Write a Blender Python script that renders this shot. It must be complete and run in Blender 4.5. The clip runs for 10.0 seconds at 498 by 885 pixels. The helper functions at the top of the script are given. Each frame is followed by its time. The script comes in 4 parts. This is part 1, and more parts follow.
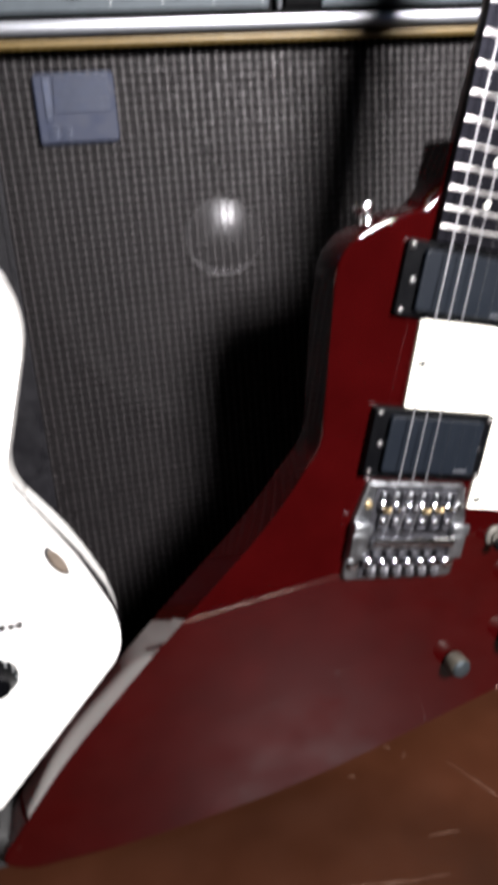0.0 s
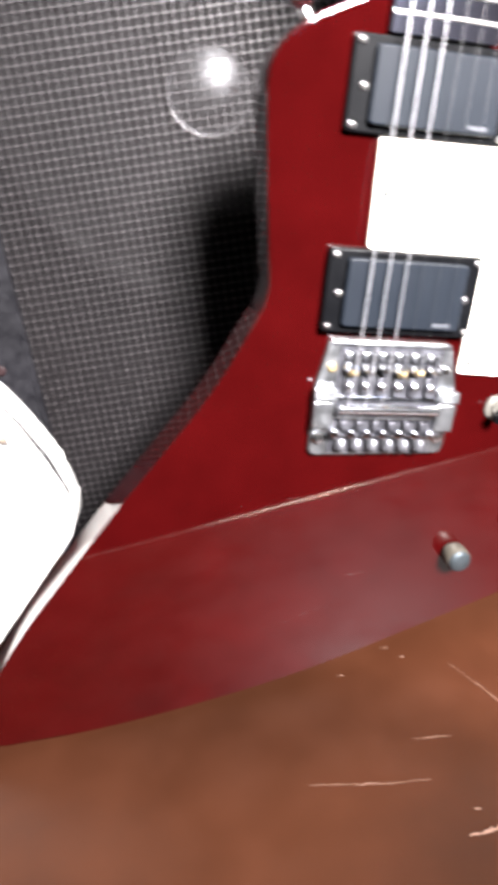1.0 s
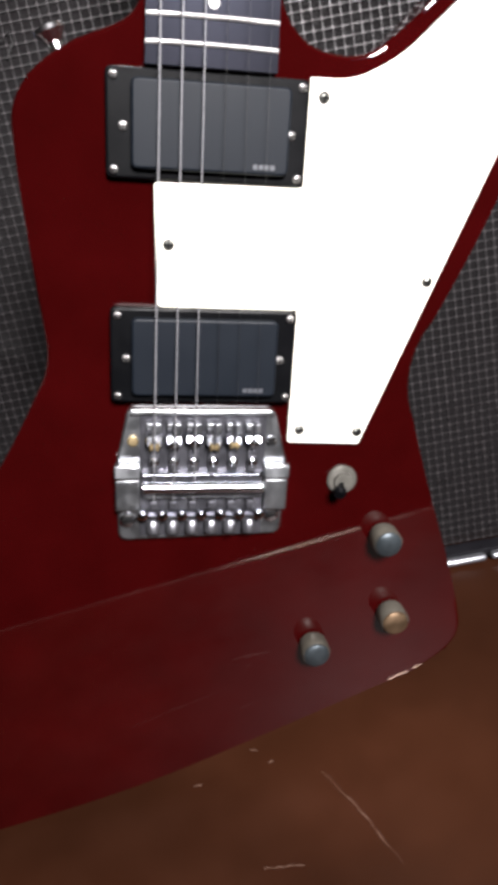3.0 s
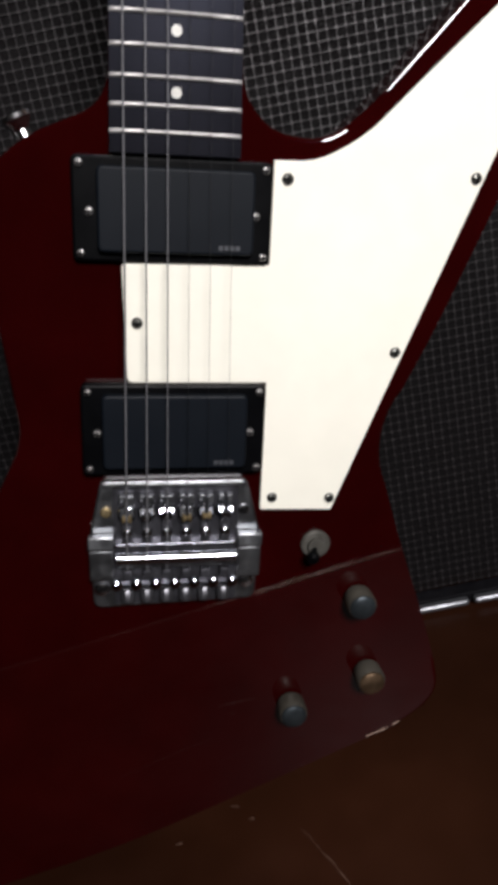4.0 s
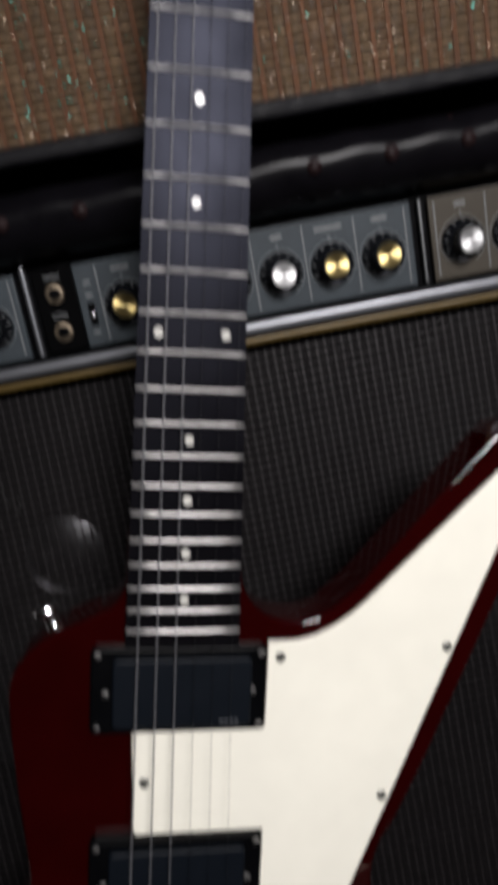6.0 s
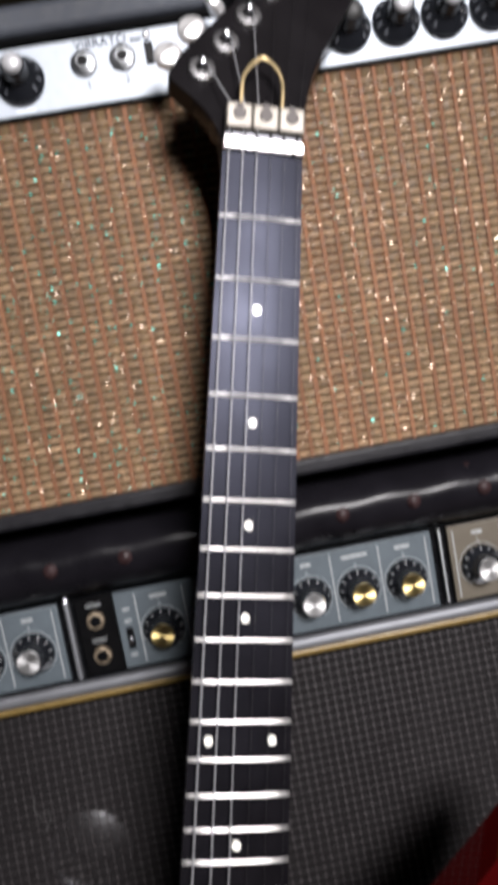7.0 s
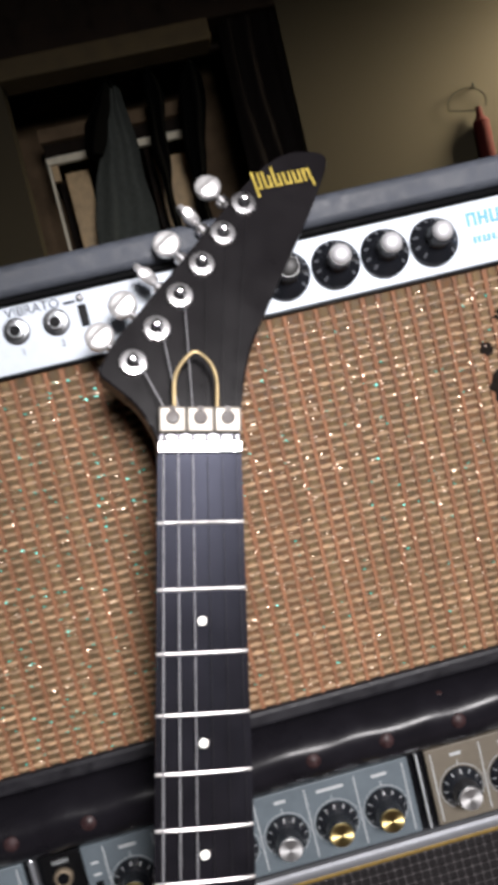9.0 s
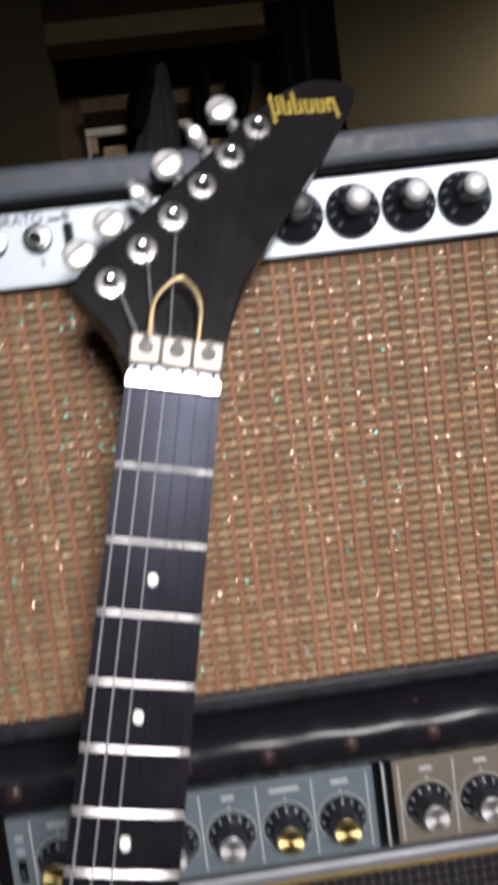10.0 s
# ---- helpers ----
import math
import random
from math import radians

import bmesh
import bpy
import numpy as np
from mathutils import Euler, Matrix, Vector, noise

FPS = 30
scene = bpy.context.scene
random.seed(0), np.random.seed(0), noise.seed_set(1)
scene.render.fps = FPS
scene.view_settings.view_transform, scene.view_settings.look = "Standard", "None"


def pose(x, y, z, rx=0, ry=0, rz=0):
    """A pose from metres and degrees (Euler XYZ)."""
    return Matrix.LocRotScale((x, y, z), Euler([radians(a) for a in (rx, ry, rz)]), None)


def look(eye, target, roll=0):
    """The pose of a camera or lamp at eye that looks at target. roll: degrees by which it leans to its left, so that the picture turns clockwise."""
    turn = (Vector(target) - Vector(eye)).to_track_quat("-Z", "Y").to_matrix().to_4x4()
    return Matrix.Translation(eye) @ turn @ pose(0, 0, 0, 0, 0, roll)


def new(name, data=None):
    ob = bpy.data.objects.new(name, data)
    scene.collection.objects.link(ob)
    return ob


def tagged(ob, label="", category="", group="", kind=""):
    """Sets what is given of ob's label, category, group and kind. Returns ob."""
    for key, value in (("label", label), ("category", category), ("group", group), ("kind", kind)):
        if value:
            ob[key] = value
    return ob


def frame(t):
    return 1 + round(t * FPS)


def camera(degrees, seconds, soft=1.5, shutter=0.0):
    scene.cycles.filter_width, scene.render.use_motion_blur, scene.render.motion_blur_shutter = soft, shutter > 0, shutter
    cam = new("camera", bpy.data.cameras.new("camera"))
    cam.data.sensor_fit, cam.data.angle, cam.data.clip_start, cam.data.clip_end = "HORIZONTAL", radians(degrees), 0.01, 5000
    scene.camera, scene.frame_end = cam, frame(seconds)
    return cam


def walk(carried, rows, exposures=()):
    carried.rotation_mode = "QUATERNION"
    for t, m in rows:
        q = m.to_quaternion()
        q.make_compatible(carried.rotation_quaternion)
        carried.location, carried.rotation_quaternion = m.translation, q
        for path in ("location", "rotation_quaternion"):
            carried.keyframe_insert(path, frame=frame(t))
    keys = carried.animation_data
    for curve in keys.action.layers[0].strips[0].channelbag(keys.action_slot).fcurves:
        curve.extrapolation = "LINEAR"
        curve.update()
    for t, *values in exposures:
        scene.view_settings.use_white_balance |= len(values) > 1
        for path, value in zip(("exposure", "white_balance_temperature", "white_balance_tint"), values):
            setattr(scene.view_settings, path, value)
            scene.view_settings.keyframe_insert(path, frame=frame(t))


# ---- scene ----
cam = camera(37.5, 10.0, soft=5.4, shutter=0.6)
PATH = [
    (0, (-0.3367, -0.4748, 0.4912), (-0.1485, 0.3900, 0.0257), -2.22),
    (0.2, (-0.3330, -0.4696, 0.4721), (-0.1720, 0.3872, -0.0177), -1.55),
    (0.4, (-0.3089, -0.4688, 0.4612), (-0.2138, 0.4009, -0.0231), -2.80),
    (0.5, (-0.2978, -0.4651, 0.4523), (-0.2234, 0.3989, -0.0458), -3.25),
    (0.7, (-0.2756, -0.4729, 0.4364), (-0.2346, 0.3978, -0.0537), -4.00),
    (0.8, (-0.2664, -0.4749, 0.4336), (-0.2360, 0.3873, -0.0721), -5.72),
    (1, (-0.2399, -0.4706, 0.4183), (-0.2150, 0.3808, -0.1058), -8.23),
    (1.25, (-0.2111, -0.4680, 0.4115), (-0.1920, 0.3891, -0.1032), -10.25),
    (1.5, (-0.1976, -0.4605, 0.4079), (-0.1764, 0.3991, -0.1027), -11.03),
    (1.75, (-0.1716, -0.4430, 0.4021), (-0.1860, 0.4181, -0.1060), -13.31),
    (2, (-0.1496, -0.4317, 0.4009), (-0.1677, 0.4250, -0.1146), -15.04),
    (2.25, (-0.1403, -0.4297, 0.3866), (-0.1711, 0.4457, -0.0958), -13.89),
    (2.5, (-0.1294, -0.4247, 0.3887), (-0.1612, 0.4463, -0.1017), -12.87),
    (3, (-0.1135, -0.4250, 0.3905), (-0.1274, 0.4582, -0.0782), -11.01),
    (3.2, (-0.1115, -0.4190, 0.4075), (-0.1166, 0.4528, -0.0823), -10.34),
    (4.5, (-0.0773, -0.4135, 0.4259), (-0.0897, 0.4928, 0.0036), -12.23),
    (5, (-0.0677, -0.4093, 0.4654), (-0.0579, 0.5131, 0.0794), -11.34),
    (5.3, (-0.0676, -0.4080, 0.4906), (-0.0391, 0.5258, 0.1339), -10.69),
    (5.5, (-0.0635, -0.4087, 0.5146), (-0.0406, 0.5373, 0.1915), -10.07),
    (6, (-0.0599, -0.4028, 0.5738), (-0.0377, 0.5612, 0.3088), -10.66),
    (6.2, (-0.0615, -0.4023, 0.6062), (-0.0218, 0.5706, 0.3782), -9.78),
    (7.3, (-0.0533, -0.3983, 0.7551), (0.0073, 0.5945, 0.6516), -10.94),
    (7.5, (-0.0512, -0.3958, 0.7699), (0.0114, 0.5967, 0.6655), -11.44),
    (7.9, (-0.0503, -0.3912, 0.7883), (0.0163, 0.6024, 0.6967), -11.38),
    (8, (-0.0481, -0.3903, 0.7955), (0.0198, 0.6033, 0.7050), -11.56),
    (8.3, (-0.0379, -0.3842, 0.8182), (0.0361, 0.6094, 0.7328), -12.76),
    (8.5, (-0.0251, -0.3845, 0.8381), (0.0511, 0.6095, 0.7594), -14.59),
    (9, (0.0015, -0.3736, 0.8615), (0.0654, 0.6202, 0.7702), -13.51),
    (9.1, (0.0064, -0.3585, 0.8631), (0.0838, 0.6330, 0.7589), -12.47),
    (9.2, (0.0155, -0.3462, 0.8677), (0.0829, 0.6463, 0.7661), -12.58),
    (9.3, (0.0264, -0.3300, 0.8745), (0.0707, 0.6628, 0.7631), -13.75),
    (9.4, (0.0370, -0.3154, 0.8821), (0.0810, 0.6757, 0.7561), -14.52),
    (9.5, (0.0431, -0.3073, 0.8862), (0.0925, 0.6836, 0.7607), -14.62),
    (9.8, (0.0255, -0.3153, 0.8583), (0.0761, 0.6792, 0.7668), -10.81),
    (10, (0.0153, -0.3328, 0.8295), (0.0631, 0.6622, 0.7426), -7.17),
]
EXPOSURES = [(0.0, -0.05), (0.5, 1.17), (1.0, 1.6), (2.0, 1.5), (2.5, 0.5), (3.0, -0.22), (3.2, -0.5), (4.3, -2.42), (5.0, -2.5), (5.9, -2.45), (6.2, -2.2), (7.3, -0.5), (8.3, -0.56), (9.2, -0.62), (10.0, -0.75)]
walk(cam, [(t, look(eye, target, roll)) for t, eye, target, roll in PATH], EXPOSURES)

# ---- light ----
world = bpy.data.worlds.new("world")
scene.world = world
world.use_nodes = True
world.node_tree.nodes["Background"].inputs[0].default_value = (0.75, 0.85, 1.0, 1)
world.node_tree.nodes["Background"].inputs[1].default_value = 0.05


def area_lamp(name, eye, target, size, size_y, power, colour, spread=180):
    data = bpy.data.lights.new(name, "AREA")
    data.shape, data.size, data.size_y, data.energy, data.color = "RECTANGLE", size, size_y, power, colour
    data.spread = radians(spread)
    ob = new(name, data)
    ob.matrix_world = look(eye, target)
    return ob


area_lamp("room_lamp", (0.30, -1.30, 1.25), (0.08, -0.03, 0.40), 0.38, 0.38, 60.0, (1.0, 0.96, 0.965), spread=108)
area_lamp("window_light", (0.65, -2.30, 1.50), (0.0, 0.1, 0.5), 1.0, 1.0, 4.0, (0.46, 0.62, 1.0))
# added light that brightens the back wall's right part; no fixture stands there
area_lamp("added_wall_light", (2.1, 1.90, 1.9), (1.5, 2.2, 1.6), 0.5, 0.5, 27.0, (1.0, 0.86, 0.62), spread=62)


# ---- materials ----
def mat(name, base, rough=0.5, metal=0.0, vary=0.0, scale=40.0, bump=0.0, bump_scale=200.0, coat=0.0, spec=0.5,
        stain=0.0, stain_scale=6.0, piece=0.0):
    """A surface with colour variation at two scales, fine relief and gloss that is not even."""
    m = bpy.data.materials.new(name)
    m.use_nodes = True
    nt = m.node_tree
    b = nt.nodes["Principled BSDF"]
    b.inputs["Base Color"].default_value = (*base, 1)
    b.inputs["Roughness"].default_value = rough
    b.inputs["Metallic"].default_value = metal
    b.inputs["Coat Weight"].default_value = coat
    b.inputs["Coat Roughness"].default_value = 0.04
    b.inputs["Specular IOR Level"].default_value = spec
    co = nt.nodes.new("ShaderNodeTexCoord")
    link = nt.links.new
    last = None
    for amount, size in ((vary, scale), (stain, stain_scale)):
        if amount <= 0:
            continue
        n = nt.nodes.new("ShaderNodeTexNoise")
        n.inputs["Scale"].default_value = size
        n.inputs["Detail"].default_value = 5
        link(co.outputs["Object"], n.inputs["Vector"])
        ramp = nt.nodes.new("ShaderNodeMapRange")
        ramp.inputs[1].default_value, ramp.inputs[2].default_value = 0.3, 0.7
        ramp.inputs[3].default_value, ramp.inputs[4].default_value = 1 - amount, 1 + amount
        link(n.outputs["Fac"], ramp.inputs[0])
        mix = nt.nodes.new("ShaderNodeVectorMath")
        mix.operation = "SCALE"
        if last is None:
            mix.inputs[0].default_value = base
        else:
            link(last, mix.inputs[0])
        link(ramp.outputs[0], mix.inputs["Scale"])
        last = mix.outputs[0]
        if size == scale:
            rr = nt.nodes.new("ShaderNodeMapRange")
            rr.inputs[1].default_value, rr.inputs[2].default_value = 0.3, 0.7
            rr.inputs[3].default_value, rr.inputs[4].default_value = rough * max(0.6, 1 - 1.5 * amount), min(1, rough * (1 + 1.5 * amount))
            link(n.outputs["Fac"], rr.inputs[0])
            link(rr.outputs[0], b.inputs["Roughness"])
    if piece > 0:
        info = nt.nodes.new("ShaderNodeNewGeometry")
        ramp = nt.nodes.new("ShaderNodeMapRange")
        ramp.inputs[3].default_value, ramp.inputs[4].default_value = 1 - piece, 1 + piece
        link(info.outputs["Random Per Island"], ramp.inputs[0])
        mix = nt.nodes.new("ShaderNodeVectorMath")
        mix.operation = "SCALE"
        if last is None:
            mix.inputs[0].default_value = base
        else:
            link(last, mix.inputs[0])
        link(ramp.outputs[0], mix.inputs["Scale"])
        last = mix.outputs[0]
    if last is not None:
        link(last, b.inputs["Base Color"])
    if bump > 0:
        n = nt.nodes.new("ShaderNodeTexNoise")
        n.inputs["Scale"].default_value = bump_scale
        n.inputs["Detail"].default_value = 4
        link(co.outputs["Object"], n.inputs["Vector"])
        bp = nt.nodes.new("ShaderNodeBump")
        bp.inputs["Strength"].default_value = bump
        bp.inputs["Distance"].default_value = 0.001
        link(n.outputs["Fac"], bp.inputs["Height"])
        link(bp.outputs[0], b.inputs["Normal"])
    return m


RED = mat("cherry_lacquer", (0.0155, 0.0006, 0.0007), 0.5, vary=0.12, scale=30, coat=1.0, spec=0.0, stain=0.2, stain_scale=5, bump=0.008, bump_scale=18)
RED.node_tree.nodes["Principled BSDF"].inputs["Coat IOR"].default_value = 1.52
RED.node_tree.nodes["Principled BSDF"].inputs["Coat Roughness"].default_value = 0.035
CREAM = mat("aged_white_plastic", (0.82, 0.80, 0.70), 0.35, vary=0.02, scale=60, stain=0.03, stain_scale=9)
BLACK = mat("black_plastic", (0.0014, 0.0015, 0.0019), 0.4, vary=0.1, scale=80, bump=0.03, bump_scale=500, spec=0.06)
COVER = mat("satin_black_plastic", (0.0029, 0.0045, 0.0073), 0.5, vary=0.05, scale=60, bump=0.03, bump_scale=800, spec=0.14)
DARKSCREW = mat("tarnished_screw", (0.13, 0.13, 0.12), 0.35, 0.8, vary=0.15, scale=200)
CHROME = mat("chrome", (0.86, 0.86, 0.88), 0.2, 1.0, vary=0.08, scale=120)
OLDCHROME = mat("worn_chrome", (0.62, 0.62, 0.64), 0.2, 1.0, vary=0.12, scale=150, stain=0.2, stain_scale=30)
NICKEL = mat("fret_nickel", (0.37, 0.36, 0.355), 0.46, 1.0, vary=0.1, scale=200)
STEEL = mat("string_steel", (0.07, 0.07, 0.07), 0.35, 1.0)
WOUND = mat("wound_string", (0.21, 0.21, 0.222), 0.45, 0.6)
BRIDGE = mat("bridge_chrome", (0.62, 0.63, 0.67), 0.13, 1.0, vary=0.06, scale=150)


def spun(name, base):
    """Metal turned on a lathe: the brushing runs round the cap."""
    m = mat(name, base, 0.38, 1.0, vary=0.04, scale=200)
    nt = m.node_tree
    tangent = nt.nodes.new("ShaderNodeTangent")
    tangent.direction_type, tangent.axis = "RADIAL", "Y"
    b = nt.nodes["Principled BSDF"]
    b.inputs["Anisotropic"].default_value = 0.85
    nt.links.new(tangent.outputs[0], b.inputs["Tangent"])
    return m


GOLDCAP = spun("spun_gold_cap", (0.88, 0.69, 0.30))
PLAINCAP = spun("spun_aluminium_cap", (0.88, 0.88, 0.88))
PLAINCAP.node_tree.nodes["Principled BSDF"].inputs["Anisotropic"].default_value = 0.5
BUTTON = mat("worn_chrome_button", (0.74, 0.73, 0.73), 0.40, 0.85, vary=0.06, scale=150)
BOLT = mat("dull_bolt", (0.05, 0.044, 0.042), 0.55, vary=0.2, scale=200, spec=0.2)
POSTSTEEL = mat("dark_steel", (0.10, 0.10, 0.11), 0.4, 0.8, vary=0.15, scale=200)
BRASS = mat("brass_wire", (0.46, 0.36, 0.20), 0.5, 1.0, vary=0.15, scale=120)
EBONY = mat("ebony", (0.0024, 0.0021, 0.0025), 0.36, vary=0.1, scale=28, stain=0.25, stain_scale=90, spec=0.10)
EBONY.node_tree.nodes["Principled BSDF"].inputs["Specular Tint"].default_value = (0.70, 0.74, 1.0, 1)
PEARL = mat("pearl_inlay", (0.55, 0.54, 0.50), 0.25, vary=0.08, scale=300)
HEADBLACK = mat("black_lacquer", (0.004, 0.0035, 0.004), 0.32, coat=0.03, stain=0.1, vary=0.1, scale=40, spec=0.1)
MAPLE = mat("neck_wood", (0.05, 0.003, 0.003), 0.35, vary=0.2, scale=40, coat=0.4)
GOLDLEAF = mat("gold_inlay", (0.24, 0.18, 0.03), 0.4, 0.3, vary=0.2, scale=300)
WHITELAC = mat("white_lacquer", (0.80, 0.79, 0.76), 0.25, vary=0.02, scale=30, coat=0.5, stain=0.04)
TOLEX = mat("black_vinyl", (0.0050, 0.0048, 0.0060), 0.5, vary=0.2, scale=120, bump=0.35, bump_scale=900, stain=0.25, stain_scale=14, spec=0.14)
GREYVINYL = mat("grey_vinyl", (0.026, 0.029, 0.036), 0.6, spec=0.2, vary=0.15, scale=120, bump=0.3, bump_scale=900, stain=0.2, stain_scale=10)
PADDED = mat("padded_vinyl", (0.0036, 0.0033, 0.0043), 0.30, vary=0.1, scale=60, bump=0.12, bump_scale=300, stain=0.2, stain_scale=25, spec=0.11)
RIVET = mat("rivet", (0.0125, 0.0062, 0.0066), 0.5, 0.0, spec=0.12, vary=0.3, scale=300)
PIPING = mat("gold_piping", (0.088, 0.057, 0.0135), 0.45, 0.15, vary=0.12, scale=200, bump=0.1)
SLATE = mat("slate_panel", (0.040, 0.049, 0.056), 0.5, spec=0.2, vary=0.06, scale=200, stain=0.1, stain_scale=20)
TAUPE = mat("taupe_panel", (0.052, 0.045, 0.035), 0.5, spec=0.2, vary=0.06, scale=200, stain=0.1, stain_scale=20)
SATIN = mat("satin_chrome", (0.66, 0.65, 0.66), 0.28, 1.0, vary=0.05, scale=150)
RINGINK = mat("thin_grey_print", (0.13, 0.137, 0.142), 0.5)
PALEINK = mat("faint_print", (0.42, 0.46, 0.52), 0.5)
SOCKET = mat("tan_socket", (0.055, 0.037, 0.022), 0.5, vary=0.2, scale=200)
CLOSET = mat("closet_paint", (0.150, 0.104, 0.064), 0.85, vary=0.15, scale=12, stain=0.2, spec=0.1)
LINTEL = mat("lintel_wood", (0.070, 0.052, 0.027), 0.7, vary=0.15, scale=20, spec=0.15)
FIGURE = mat("grey_print", (0.045, 0.048, 0.055), 0.5)
MATTE = mat("matte_black_plate", (0.0016, 0.0016, 0.0018), 0.6, vary=0.15, scale=120, spec=0.02)
PATCH = mat("dark_patch_cloth", (0.0035, 0.0022, 0.0015), 0.9, vary=0.3, scale=200, spec=0.05)
INK = mat("pale_print", (0.16, 0.168, 0.172), 0.5)
SILVERPANEL = mat("brushed_aluminium", (0.235, 0.258, 0.290), 0.48, 0.12, spec=0.25, vary=0.04, scale=150, stain=0.05)
BLUEINK = mat("blue_print", (0.018, 0.15, 0.33), 0.5)
DARKINK = mat("dark_print", (0.012, 0.013, 0.018), 0.8, spec=0.03)
PEARLCAP = mat("silvered_cap", (0.27, 0.27, 0.28), 0.42, 0.25, vary=0.06, scale=200)
# paler copy of the badge colour: light on its raised relief is painted in
RIBS = mat("lit_blue_grey", (0.0175, 0.023, 0.041), 0.5, spec=0.25, vary=0.2, scale=150)
BADGE = mat("blue_grey_badge", (0.010, 0.0135, 0.027), 0.6, spec=0.2, vary=0.1, scale=100)
THREAD = mat("silver_thread", (0.0078, 0.0066, 0.0070), 0.55, 0.5, vary=0.3, scale=250, piece=0.15)
BEAD = mat("thread_crossing", (0.031, 0.0265, 0.028), 0.5, 0.45, vary=0.2, scale=250)
TARNISH = mat("tarnished_jack", (0.36, 0.29, 0.21), 0.4, 0.9, vary=0.2, scale=200)
GLOSSBLACK = mat("glossy_black_plastic", (0.005, 0.0055, 0.007), 0.24, vary=0.1, scale=80, spec=0.35)
CONE = mat("speaker_cone", (0.0105, 0.0097, 0.0098), 0.8, vary=0.2, scale=60)
DOME = mat("dust_cap", (0.5, 0.5, 0.52), 0.32, 1.0, vary=0.1, scale=80)
RUBBER = mat("black_rubber", (0.012, 0.012, 0.012), 0.7, vary=0.2, scale=100)
WALL = mat("olive_wall_paint", (0.034, 0.028, 0.0165), 0.85, vary=0.03, scale=30, bump=0.05, stain=0.06, stain_scale=2, spec=0.2)
TRIMCHROME = mat("brushed_chrome", (0.30, 0.31, 0.335), 0.36, 0.9, vary=0.02, scale=150)
# dark wood; also painted-in shade for the wall above the closet
DARKWOOD_SHADE = mat("dark_wood_and_shade", (0.014, 0.009, 0.006), 0.6, spec=0.1, vary=0.3, scale=20, stain=0.2)
TANWOOD = mat("tan_wood", (0.52, 0.37, 0.20), 0.5, vary=0.2, scale=25)
OLIVECLOTH = mat("grey_green_cloth", (0.066, 0.073, 0.066), 0.9, spec=0.05, vary=0.15, scale=60, bump=0.3)
BLACKCLOTH = mat("black_cloth", (0.002, 0.002, 0.002), 0.9, spec=0.02, vary=0.2, scale=60, bump=0.3)
REDPLASTIC = mat("red_plastic", (0.036, 0.005, 0.004), 0.8, vary=0.1, spec=0.1)


def floor_material():
    m = mat("varnished_board", (0.0200, 0.0065, 0.0030), 0.38, vary=0.12, scale=22, stain=0.38, stain_scale=4.5, bump=0.05, bump_scale=60, spec=0.08)
    return m


FLOOR = floor_material()
WORNEDGE = mat("polished_edge", (0.55, 0.42, 0.36), 0.24, 0.6, vary=0.2, scale=60)
SCRATCH = mat("bare_scratch", (0.088, 0.048, 0.033), 0.6, vary=0.3, scale=200)


def cloth_material(name, base, hole):
    m = mat(name, base, 0.85, vary=0.25, scale=300, bump=0.3, bump_scale=900, stain=0.2, stain_scale=8)
    nt = m.node_tree
    b = nt.nodes["Principled BSDF"]
    b.inputs["Specular IOR Level"].default_value = 0.12
    clear = nt.nodes.new("ShaderNodeBsdfTransparent")
    both = nt.nodes.new("ShaderNodeMixShader")
    both.inputs[0].default_value = hole
    out = nt.nodes["Material Output"]
    nt.links.new(b.outputs[0], both.inputs[1])
    nt.links.new(clear.outputs[0], both.inputs[2])
    nt.links.new(both.outputs[0], out.inputs[0])
    return m


DARKCLOTH = cloth_material("dark_grille_cloth", (0.0056, 0.0047, 0.0051), 0.5)
TANCLOTH = mat("tan_grille_cloth", (0.048, 0.0255, 0.0122), 0.75, spec=0.12, vary=0.35, scale=260, bump=0.3, bump_scale=900, stain=0.15, stain_scale=10)
ORANGETHREAD = mat("orange_thread", (0.094, 0.044, 0.0235), 0.7, spec=0.12, vary=0.25, scale=300, piece=0.2)
TANTHREAD = mat("tan_thread", (0.133, 0.086, 0.051), 0.6, spec=0.2, vary=0.35, scale=260, piece=0.25)
GREENTHREAD = mat("green_thread", (0.050, 0.0330, 0.0165), 0.7, spec=0.1, vary=0.3, scale=300, piece=0.3)
GLINT = mat("metal_fleck", (0.46, 0.37, 0.29), 0.42, 1.0)
TEAL = mat("teal_fleck", (0.015, 0.26, 0.21), 0.35, 0.3)


# ---- building ----
def flat_faces(bm, most):
    """Faces that only border narrow bevels: they keep their own plane in the shading."""
    bm.faces.index_update()
    bm.normal_update()
    area = [f.calc_area() for f in bm.faces]
    out = []
    for f in bm.faces:
        near = []
        for e in f.edges:
            for g in e.link_faces:
                if g is not f:
                    bend = f.normal.angle(g.normal, 0.0)
                    if radians(1.5) < bend < most:
                        near.append(area[g.index])
        if near and max(near) < 0.5 * area[f.index]:
            out.append(f.index)
    return out


def mesh_of(bm, name, smooth=35):
    me = bpy.data.meshes.new(name)
    bmesh.ops.recalc_face_normals(bm, faces=bm.faces[:])
    flat = flat_faces(bm, radians(smooth)) if smooth else []
    bm.to_mesh(me)
    bm.free()
    if smooth:
        me.polygons.foreach_set("use_smooth", [True] * len(me.polygons))
        me.set_sharp_from_angle(angle=radians(smooth))
        for k in flat:
            me.polygons[k].use_smooth = False
    return me


